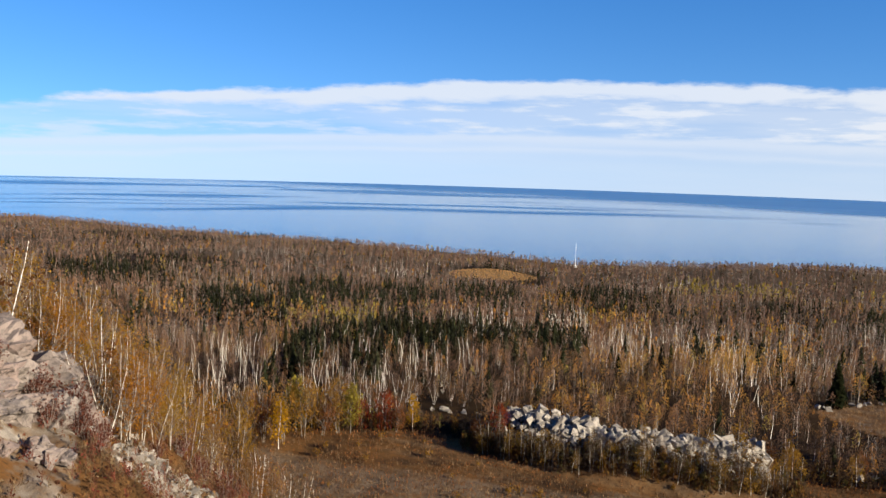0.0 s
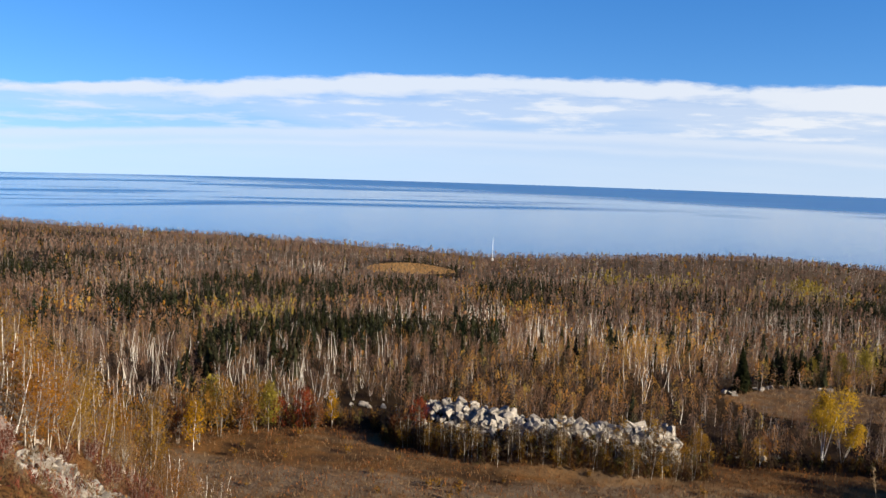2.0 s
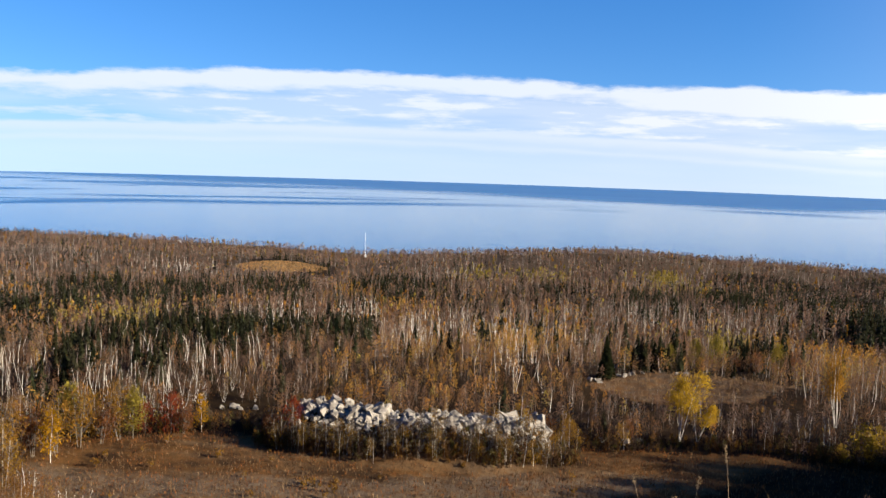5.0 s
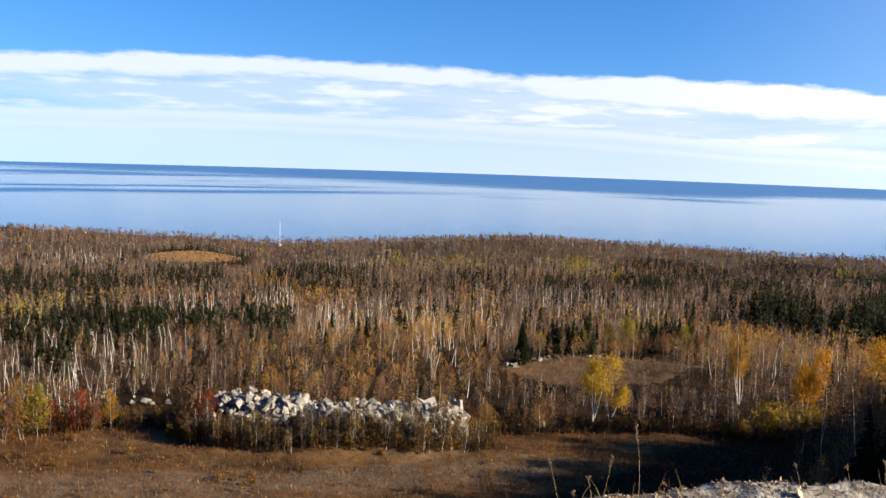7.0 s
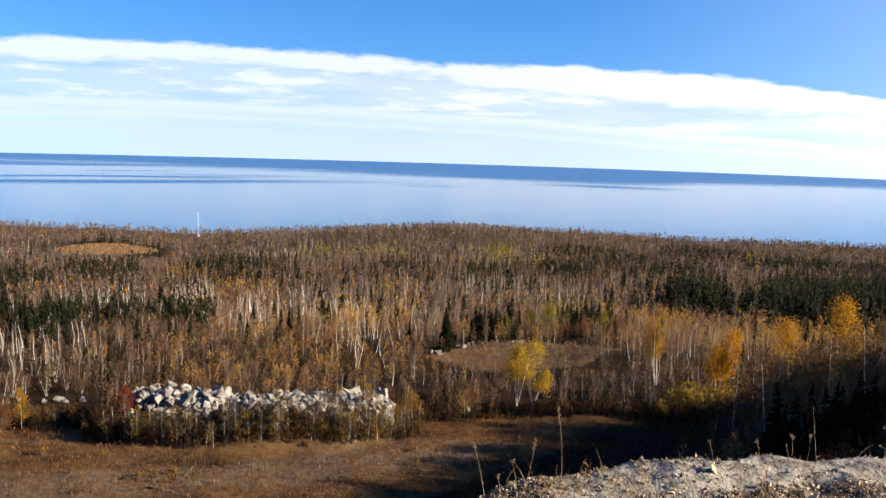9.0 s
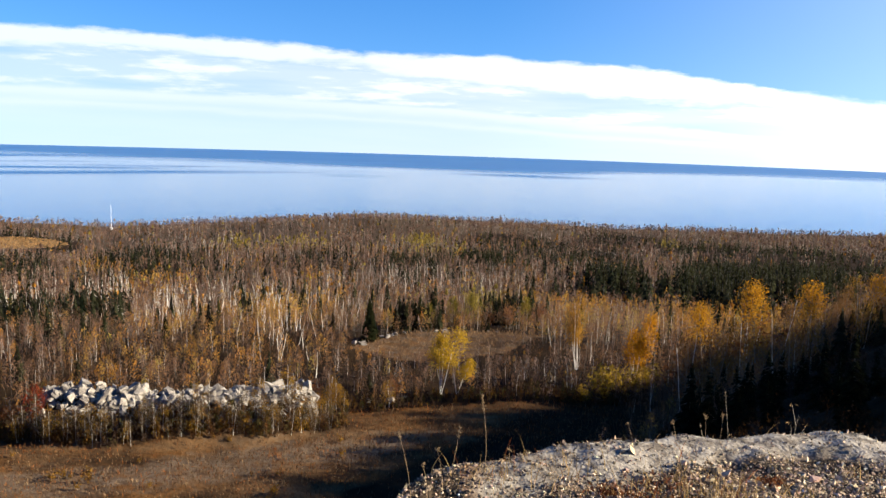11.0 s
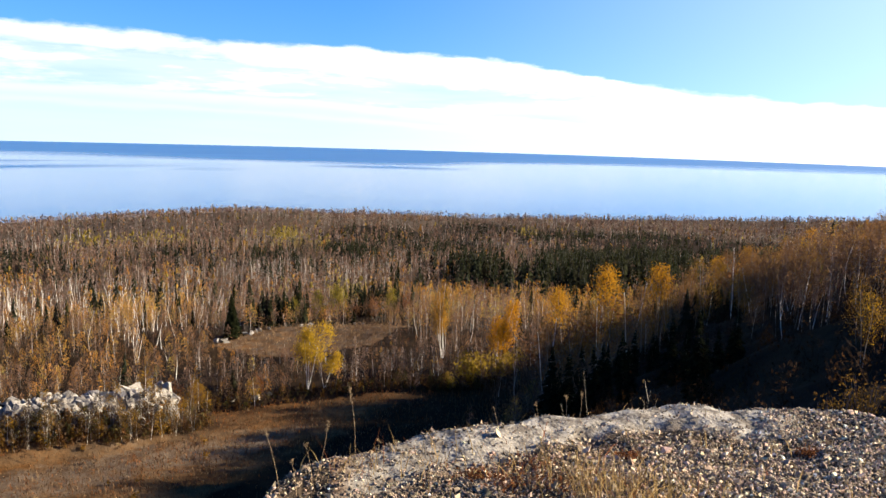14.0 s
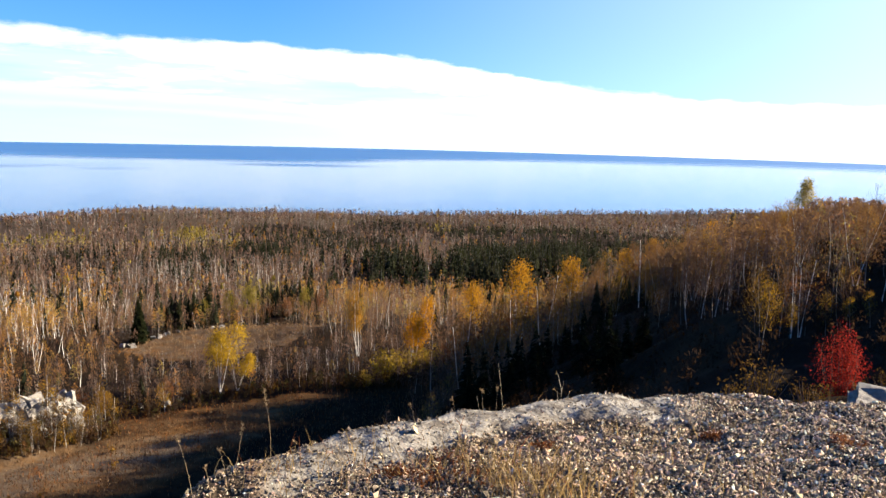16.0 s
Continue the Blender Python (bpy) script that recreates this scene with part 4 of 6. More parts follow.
birch_gold = make_tree("birch_tree", "slender white birch with golden autumn leaves in the forest edge", 201, 8.0, GOLD, 1500, leaf=0.072, stems=2, low=0.16, lean=0.13, bark=(0.34, 0.305, 0.265), group="birches at the forest edge")
birch_orange = make_tree("birch_tree", "white birch with burnt orange leaves at the forest edge", 211, 8.0, ORANGE, 1500, leaf=0.080, stems=2, low=0.16, lean=0.11, bark=(0.34, 0.305, 0.265), group="birches at the forest edge", wide=0.22)
birch_bare = make_tree("birch_tree", "leaning white birch almost bare of leaves", 221, 8.0, RUST, 120, group="bare birches", stems=2, lean=0.2)
birch_bare_b = make_tree("birch_tree", "bare many-stemmed white birch clump", 231, 7.0, (0.125, 0.078, 0.035), 90, group="bare birches", stems=3, lean=0.14)
birch_brown = make_tree("aspen_tree", "thin grey aspen with thinning rust brown leaves", 241, 8.0, (0.135, 0.072, 0.028), 1600, leaf=0.062, group="aspens on the slope", bark=GREY, category="aspen tree")
# grey bark puts the dark slope's shade into these trunks
birch_yellow = make_tree("birch_tree", "birch with sparse dull gold leaves on the dark slope", 251, 8.0, (0.190, 0.108, 0.022), 1300, leaf=0.062, bark=GREY, group="yellow birches", wide=0.2)
sapling = make_tree("birch_sapling", "thin bare birch sapling in front of the boulder pile", 261, 4.2, (0.117, 0.078, 0.031), 80, leaf=0.07, bark=(0.40, 0.37, 0.32), group="saplings by the boulders", low=0.25, category="sapling")
sapling_gold = make_tree("birch_sapling", "birch sapling with golden leaves beside the boulder pile", 271, 4.0, GOLD, 330, leaf=0.09, group="saplings by the boulders", low=0.15, wide=0.26, category="sapling")

# the clear single trees
lone = make_tree("aspen_tree", "three-stemmed aspen with bright yellow leaves by the track", 301, 11.6, (0.40, 0.255, 0.022), 3000, leaf=0.13, stems=3, low=0.44, wide=0.20, lean=0.22, category="aspen tree")
stand_at(lone, 18.2, 127.2, 1.0, 200)
stand_at(lone, 20.9, 128.0, 0.66, 80)
torch = make_tree("birch_tree", "tall birch with dense glowing orange-gold crown", 311, 12.4, (0.46, 0.215, 0.014), 4200, leaf=0.13, stems=3, low=0.36, wide=0.17, lean=0.12)
stand_at(torch, 52, 131)
torch_b = make_tree("birch_tree", "tall birch clump with rusty orange crown", 321, 14.0, (0.30, 0.158, 0.024), 3200, leaf=0.12, stems=5, low=0.45, wide=0.12, lean=0.05)
stand_at(torch_b, 45.0, 141)
dark_spruce = make_spruce("spruce_tree", "dark green bushy spruce at the edge of the clearing", 331, 8.6, 0.27, n=760)
stand_at(dark_spruce, 8.6, 163.5)
top_birch = make_tree("aspen_tree", "tall aspen with yellow-green leaves on the ridge", 341, 12.0, (0.25, 0.19, 0.045), 1500, leaf=0.2, low=0.35, wide=0.19, category="aspen tree")
stand_at(top_birch, *polar(47.1, 150), 0.78)
flame = make_shrub("maple_shrub", "bright red maple shrub below the ledge", 351, 2.6, (0.195, 0.019, 0.013), 18, 7600, 0.027, category="maple", cone=0.9)
to_top(flame, 2.6, 50.0, 30, -11.5)
flame.matrix_basis = flame.matrix_basis @ Matrix.Diagonal((0.72, 0.72, 1, 1))
snag = make_tree("dead_birch", "bare dead birch trunk with broken limbs on the ridge", 417, 9.0, RUST, 0, bark=(0.10, 0.085, 0.075), lean=0.05, low=0.6, group="dead birches on the ridge", category="dead tree")
for az, r, el in [(51.0, 80, -2.6), (52.2, 84, -2.7)]:
    to_top(snag, 9.0, az, r, el)
rust_maple = make_tree("maple_tree", "small round maple with dull red leaves", 361, 5.6, (0.164, 0.035, 0.016), 700, low=0.1, wide=0.3, bark=GREY, category="maple")
stand_at(rust_maple, *polar(-27.0, 126.5), 1.15)
stand_at(rust_maple, *polar(-18.9, 119.0), 0.9)
stand_at(rust_maple, *polar(-28.6, 127.5), 0.9)
candle = make_tree("birch_tree", "narrow young birch with bright yellow-gold leaves", 371, 6.0, (0.281, 0.148, 0.009), 620, low=0.08, wide=0.17)
stand_at(candle, *polar(-25.0, 126.5), 1.0)
stand_at(candle, *polar(-34.4, 118.0), 1.25)

# bushy young trees along the back of the floor and behind the clearing
ochre = make_tree("willow_tree", "bushy young willow with ochre leaves at the back of the floor", 421, 5.5, (0.20, 0.105, 0.020), 900, leaf=0.10, stems=3, low=0.12, wide=0.26, bark=GREY, group="bushy trees at the floor's edge", category="willow")
russet = make_tree("willow_tree", "bushy young tree with russet leaves at the floor's edge", 425, 5.0, (0.150, 0.062, 0.024), 800, leaf=0.10, stems=3, low=0.12, wide=0.28, bark=GREY, group="bushy trees at the floor's edge", category="willow")
lime = make_tree("aspen_tree", "round aspen with olive-yellow leaves behind the clearing", 429, 7.0, (0.185, 0.148, 0.026), 1100, leaf=0.13, low=0.15, wide=0.24, bark=GREY, group="aspens behind the clearing", category="aspen tree")
for az, r, h, kind in [(-36.6, 119, 1.0, ochre), (-35.4, 121, 1.1, russet), (-34.0, 121.5, 1.0, ochre), (-32.6, 123, 1.15, ochre), (-31.4, 124, 0.95, russet), (-30.2, 125.5, 1.1, ochre), (-29.4, 125, 0.8, lime),
                       (-26.2, 126, 0.8, russet), (-33.2, 126, 0.9, lime), (-37.8, 117, 0.9, russet), (-20.3, 121, 0.75, russet), (-0.6, 123, 0.8, russet), (0.5, 120.8, 0.8, ochre), (-0.6, 119.6, 0.55, ochre), (-12.6, 112.2, 0.45, ochre), (4.6, 126, 0.8, russet),
                       (7.2, 187, 0.8, lime), (8.8, 189, 1.0, lime), (10.2, 190, 1.15, lime), (11.4, 191, 0.9, russet), (12.6, 193, 1.2, russet), (13.8, 196, 1.0, lime), (6.2, 185, 0.7, russet), (15.0, 196, 1.3, russet)]:
    stand_at(kind, *polar(az, r), h * (1.4 if az < -20 else 1.05))
# conifers among the trees behind the clearing
spruce = make_spruce("spruce_tree", "dark pointed spruce among the birches", 381, 9.0, 0.17, group="spruces behind the clearing", n=260)
for az, r, h in [(6.5, 186, 0.8), (7.4, 192, 1.25), (8.1, 189, 0.9), (9.0, 196, 0.8), (5.2, 184, 0.75), (10.2, 196, 1.0), (2.2, 182, 0.7), (12.2, 200, 0.85),
                 (13.5, 203, 1.0), (-0.5, 181, 0.9), (4.0, 179, 0.6), (11.0, 190, 0.7)]:
    stand_at(spruce, *polar(az, r), h)

# the row of saplings before and beside the boulders
for k in range(125):
    u = rng.random()
    x = -40 + 42 * u
    y = np.interp(x, [-40, -28, -18, -8, 2], [110, 108, 108.6, 110.0, 114.5]) + rng.uniform(-1.0, 1.6)
    stand_at(sapling_gold if rng.random() < 0.18 else sapling, x, float(y), rng.uniform(0.6, 1.15))
for x, y, h in [(-17, 111.8, 0.9), (-9.5, 113.4, 1.0), (-5.5, 115.6, 1.25), (-4.0, 114.2, 1.0), (-24, 110.6, 0.7), (-31, 110.4, 0.8), (1.5, 121, 1.1), (2.6, 120, 0.9), (0.4, 122.5, 1.2), (9.5, 121.5, 1.1), (-44, 118, 0.9)]:
    stand_at(sapling_gold, x, y, h)

# trees along the back of the floor, left of the pile
for k in range(30):
    az = -37 + 17 * rng.random()
    r = rng.uniform(127, 138)
    if -25.2 < az < -20.2:
        continue
    stand_at(rng.choice([birch_gold, birch_gold, birch_orange, birch_brown, birch_bare]), *polar(az, r), rng.uniform(0.45, 0.8))
for k in range(22):
    az, r = rng.uniform(-33, -20), rng.uniform(138, 168)
    stand_at(rng.choice([birch_bare_b, birch_bare]), *polar(az, r), rng.uniform(0.5, 0.75))
# bare white birches on the left slope
for k in range(34):
    az, r = rng.uniform(-49, -33), rng.uniform(62, 112)
    x, y = polar(az, r)
    stand_at(rng.choice([birch_bare, birch_bare_b, birch_brown, birch_orange, birch_gold]), x, y, rng.uniform(0.45, 0.75))
for az, r, h, kind in [(-45.8, 50, 0.72, birch_bare), (-44.4, 52, 0.75, birch_orange), (-44.8, 51, 0.7, birch_bare_b), (-49, 56, 0.8, birch_orange), (-50.2, 58, 0.9, birch_gold), (-48, 57, 0.75, birch_orange),
                       (-46.6, 60, 0.8, birch_gold), (-43, 55, 0.65, birch_orange), (-51.5, 52, 0.9, birch_bare), (-39, 57, 0.5, birch_brown)]:
    stand_at(kind, *polar(az, r), h)
for az, r, el in [(-50.5, 66, -7.6), (-49.4, 70, -8.0), (-48.4, 64, -8.8), (-47.3, 72, -8.2), (-46.2, 68, -9.0), (-45.2, 74, -8.9), (-44.3, 70, -9.8), (-43.2, 76, -9.4), (-42.2, 72, -10.6),
                  (-41.0, 80, -10.4), (-40.0, 76, -11.6), (-38.6, 84, -11.4), (-37.2, 82, -12.6), (-51.6, 62, -7.4), (-47.8, 60, -10.2), (-45.8, 62, -10.8), (-49.8, 59, -9.6)]:
    to_top(rng.choice([birch_gold, birch_gold, birch_orange, birch_bare]), 8.0, az, r, el, 0.5, 1.1)
for k in range(46):
    az = rng.uniform(-43, -27)
    r = rng.uniform(70, 140)
    p = on_ground(*polar(az, r))
    if bool(inside(np.array([p.x]), np.array([p.y]), MEADOW)[0]):
        continue
    to_top(rng.choice([birch_bare, birch_bare_b, birch_bare, birch_brown, birch_gold]), 8.0, az, r, float(np.interp(az, [-43, -36, -27], [-11.4, -13.0, -13.9])) - rng.uniform(0, 2.6), 0.4, 0.75)
# golden and bare birches on the bluff, over and beside the rock
for az, r, el, kind in [(-44.7, 47, -11.9, birch_orange), (-44.2, 48, -12.6, birch_orange), (-45.4, 49, -11.6, birch_gold), (-43.4, 50, -13.4, birch_orange), (-46.1, 47, -12.4, birch_bare_b), (-46.7, 48, -12.2, birch_bare), (-45.7, 46, -13.2, birch_bare), (-42.6, 52, -13.8, birch_gold),
                        (-47.6, 58, -9.6, birch_gold), (-48.4, 60, -8.4, birch_gold), (-49.2, 58, -8.0, birch_gold), (-50.0, 60, -7.2, birch_orange), (-50.9, 58, -6.6, birch_gold), (-51.6, 56, -6.0, birch_gold), (-49.6, 56, -9.4, birch_bare), (-51.2, 55, -8.4, birch_orange),
                        (-41.6, 55, -14.6, birch_gold), (-40.4, 58, -14.8, birch_gold), (-46.6, 60, -9.2, birch_orange), (-45.4, 62, -9.8, birch_gold)]:
    to_top(kind, 8.0, az, r, el, 0.35, 1.0)
# woods on the shaded slope to the south
n_right = 0
while n_right < 95:
    az, r = rng.uniform(19, 54), rng.uniform(52, 185)
    x, y = polar(az, r)
    d = float(right_dist(x, y))
    if d < 3 or (az < 30 and r < 108) or d > float(np.interp(az, [20, 38, 46, 50], [22, 26, 50, 62])):
        continue
    n_right += 1
    stand_at(rng.choice([birch_brown, birch_brown, birch_brown, birch_gold, birch_yellow, birch_bare]), x, y, max(0.3, min(rng.uniform(0.7, 1.3), (EYE.z + r * math.tan(radians(float(slope_top(az)))) - on_ground(x, y).z) / 8.2)))
for k in range(34):
    az, r = rng.uniform(43.8, 55), rng.uniform(48, 112)
    x, y = polar(az, r)
    top_z = EYE.z - math.tan(radians(rng.uniform(4.6, 10.0) if az < 45.5 else rng.uniform(3.6, 9.0))) * r
    h = (top_z - on_ground(x, y).z) / 8.2
    if h > 0.4:
        stand_at(rng.choice([birch_yellow, birch_gold, birch_brown, birch_brown, birch_bare]), x, y, min(h, 1.25))
# bushes close under the ledge
bush = make_shrub("shrub", "low shrub with sparse ochre leaves below the ledge", 391, 1.8, (0.115, 0.066, 0.015), 14, 620, 0.036, group="shrubs below the ledge")
for az, r, h in [(-1.2, 14.5, 1.5), (-0.4, 13.8, 1.0)]:
    stand_at(bush, *polar(az, r), h)
for az, r, el in [(44.0, 27, -15.3), (45.6, 28, -14.3), (48.2, 27, -15.1), (49.2, 27, -15.3), (51.2, 28, -15.0), (52.6, 29, -13.9)]:
    to_top(bush, 1.8, az, r, el)
sparse = make_tree("birch_tree", "young birch with sparse golden leaves over the dark slope", 401, 6.0, (0.235, 0.135, 0.014), 900, leaf=0.055, bark=GREY, low=0.35, wide=0.2, group="young birches below the ledge")
for az, r, el in [(45.2, 42, -9.2), (46.8, 44, -10.6), (48.9, 46, -9.6), (50.3, 43, -10.1), (51.4, 45, -9.9), (49.6, 52, -8.6), (52.6, 48, -9.0)]:
    to_top(sparse, 6.0, az, r, el)
# spruces added to blacken the slope, its shade put into their needle colour
shade_toned_spruce = make_spruce("spruce_tree", "spruce with the shade of the slope put into its needle colour", 405, 8.0, 0.24, group="spruces on the shaded slope", n=220, hue=(0.011, 0.013, 0.007))
shade = random.Random(23)
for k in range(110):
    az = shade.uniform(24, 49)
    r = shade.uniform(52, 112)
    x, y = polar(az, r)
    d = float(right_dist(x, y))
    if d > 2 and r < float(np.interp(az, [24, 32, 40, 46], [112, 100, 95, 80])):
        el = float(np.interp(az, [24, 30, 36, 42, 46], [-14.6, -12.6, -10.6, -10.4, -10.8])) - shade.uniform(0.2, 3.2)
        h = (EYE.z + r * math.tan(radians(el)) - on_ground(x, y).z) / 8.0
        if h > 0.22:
            stand_at(shade_toned_spruce, x, y, min(h, 1.1))
olive = make_shrub("shrub", "rounded olive-yellow willow shrub at the edge of the floor", 409, 3.2, (0.26, 0.175, 0.024), 18, 1000, 0.11, group="willows at the edge of the floor")
for x, y, h in [(44, 124.5, 1.3), (47.5, 126, 1.5), (50.5, 127.5, 1.4), (41, 124, 0.9), (53.5, 130, 1.3), (46, 128, 1.5)]:
    stand_at(olive, x, y, h)
gold_crown = make_tree("aspen_tree", "tall aspen with glowing gold crown above the shadow", 413, 12.0, (0.36, 0.180, 0.016), 1500, leaf=0.11, low=0.55, wide=0.15, bark=GREY, group="gold aspens on the slope", category="aspen tree")
for az, r, el in [(36.1, 122, -7.8), (32.3, 128, -8.6), (38.0, 124, -6.9), (41.5, 110, -5.5), (45.1, 100, -6.9), (46.2, 104, -4.8), (29.4, 132, -8.9), (26.2, 140, -10.6), (43.2, 95, -7.2), (48.6, 90, -5.6), (40.2, 112, -7.6)]:
    to_top(gold_crown, 12.0, az, r, el)
for k in range(76):
    az, r = (shade.uniform(37, 47.5), shade.uniform(66, 104)) if k < 26 else (shade.uniform(44.5, 53), shade.uniform(43, 66))
    p = on_ground(*polar(az, r))
    h = (EYE.z + r * math.tan(radians(-shade.uniform(7.6, 11.6))) - p.z) / 8.0
    if h > 0.35:
        stand_at(shade.choice([birch_brown, birch_brown, birch_bare, birch_yellow]), p.x, p.y, min(1.4, h))
for k in range(34):
    az = shade.uniform(25, 47)
    r = shade.uniform(104, 128) - max(0.0, az - 38) * 2.0
    el = float(np.interp(az, [25, 31, 36, 41, 47], [-11.0, -9.2, -8.0, -6.2, -5.4])) - shade.uniform(0.0, 1.8)
    p = on_ground(*polar(az, r))
    h = (EYE.z + r * math.tan(radians(el)) - p.z) / 8.0
    stand_at(shade.choice([birch_brown, birch_bare, birch_yellow, birch_brown, birch_gold]), p.x, p.y, max(0.35, min(1.5, h)))
# rust and gold crowns standing behind the shaded foot of the slope
for k in range(80):
    az, r = shade.uniform(37, 47.5), shade.uniform(78, 132)
    p = on_ground(*polar(az, r))
    el = float(slope_top(az)) - shade.uniform(0.0, 3.6)
    h = (EYE.z + r * math.tan(radians(el)) - p.z) / 8.0
    if h > 0.3:
        stand_at(shade.choice([birch_brown, birch_brown, birch_brown, birch_yellow, birch_gold, birch_bare]), p.x, p.y, min(1.3, h))
red_bush = make_shrub("shrub", "low reddish brown leafless shrub on the rocky slope", 395, 1.5, (0.098, 0.036, 0.024), 26, 620, 0.045, group="shrubs on the rocky slope")
for k in range(66):
    az, r = (rng.uniform(-53, -37), rng.uniform(40, 58)) if k < 40 else (rng.uniform(-50, -45), rng.uniform(41, 47))
    if abs(az + 41.6) < 4 and r < 48:
        continue
    stand_at(red_bush, *polar(az, r), rng.uniform(0.7, 1.4) if k < 40 else rng.uniform(0.4, 0.9))

# ---- stones ----
def stone_mesh(name, seed, mat, points=13, rough=0.0, flat=0.8, cuts=0):
    """An angular broken stone about one metre across: a hull of random corners, its faces broken up where asked."""
    bm = bmesh.new()
    r = np.random.RandomState(seed)
    for k in range(points):
        v = Vector(r.uniform(-1, 1, 3))
        v = v / max(abs(v.x), abs(v.y), abs(v.z)) * r.uniform(0.38, 0.55)
        bm.verts.new((v.x * r.uniform(0.9, 1.1), v.y, v.z * flat))
    hull = bmesh.ops.convex_hull(bm, input=bm.verts)
    bmesh.ops.delete(bm, geom=[g for g in hull["geom_interior"] if isinstance(g, bmesh.types.BMVert)], context="VERTS")
    if cuts:
        bmesh.ops.subdivide_edges(bm, edges=bm.edges, cuts=cuts, use_grid_fill=True)
        bmesh.ops.triangulate(bm, faces=bm.faces)
        for v in bm.verts:
            n1 = noise.noise(v.co * 4 + Vector((seed, 0, 0)))
            crack = abs(noise.noise(v.co * 2.3 + Vector((0, seed, 0))))
            v.co += v.co.normalized() * (rough * n1 - (0.09 if crack < 0.045 else 0.0))
    bmesh.ops.recalc_face_normals(bm, faces=bm.faces)
    me = bpy.data.meshes.new(name)
    bm.to_mesh(me)
    bm.free()
    me.materials.append(mat)
    return me


BOULDERS = [stone_mesh("boulder", 400 + k, BOULDER, 11 + k % 5) for k in range(14)]


def drop_stone(me, parent, x, y, z, size, name="boulder"):
    ob = new(name, me)
    ob.parent = parent
    ob.matrix_basis = pose(x, y, z, rng.uniform(0, 360), rng.uniform(0, 360), rng.uniform(0, 360)) @ Matrix.Scale(size, 4)
    return ob


def build_pile():
    pile = tagged(new("boulder_pile"), "long heap of pale broken quarry boulders on the floor", "boulder pile")
    for k in range(300):
        x = rng.uniform(-39.5, -2.0)
        mid = float(np.interp(x, [-40, -28, -18, -8, 0], [118, 115.5, 115, 117, 121]))
        y = mid + rng.triangular(-6.3, 3.0, -2.0)
        p = on_ground(x, y)
        drop_stone(rng.choice(BOULDERS), pile, p.x, p.y, p.z + rng.uniform(0.05, 0.55), rng.choice([0.8, 1.0, 1.2, 1.5, 1.9]) * rng.uniform(0.8, 1.2))
    vs, ts, n = [], [], 0
    for k in range(640):
        x = rng.uniform(-40, -1.4)
        mid = float(np.interp(x, [-40, -28, -18, -8, 0], [118, 115.5, 115, 117, 121]))
        p = on_ground(x, mid + rng.triangular(-6.8, 4.0, -3.0))
        me = rng.choice(BOULDERS)
        m = pose(p.x, p.y, p.z + 0.1, rng.uniform(0, 360), rng.uniform(0, 360), rng.uniform(0, 360)) @ Matrix.Scale(rng.uniform(0.4, 0.95), 4)
        vs += [(m @ v.co)[:] for v in me.vertices]
        ts += [[i + n for i in f.vertices] for f in me.polygons]
        n += len(me.vertices)
    tagged(part("rubble", mesh_from("rubble", vs, ts, [BOULDER]), pile), kind="stuff")


build_pile()
lone_boulder = tagged(new("boulder", BOULDERS[3]), "pale boulder lying in the dry grass", "boulder", "loose boulders")
first = True
for x, y, s in [(-53.6, 127.0, 1.6), (-52.4, 126.6, 0.9), (-50.0, 127.6, 1.1), (-55.2, 126.0, 0.8), (5.5, 161, 1.1), (7.2, 160.2, 1.2), (6.4, 161.2, 0.8), (9.8, 164, 0.9), (11.2, 165.4, 1.0), (12.2, 165.2, 1.1), (13.3, 166.6, 0.9), (14.2, 167, 1.2), (16, 168, 0.8),
                (23, 171, 0.9), (25.2, 172.5, 1.2), (36, 178, 0.9), (38, 179, 0.8), (10, 124, 1.5), (12, 125.5, 1.2), (6.5, 124.5, 1.3)]:
    p = on_ground(x, y)
    m = pose(p.x, p.y, p.z + 0.25 * s, rng.uniform(-20, 20), rng.uniform(-20, 20), rng.uniform(0, 360)) @ Matrix.Scale(s, 4)
    if first:
        lone_boulder.matrix_basis, first = m, False
    else:
        o = lone_boulder.copy()
        o.data = rng.choice(BOULDERS)
        scene.collection.objects.link(o)
        o.matrix_basis = m


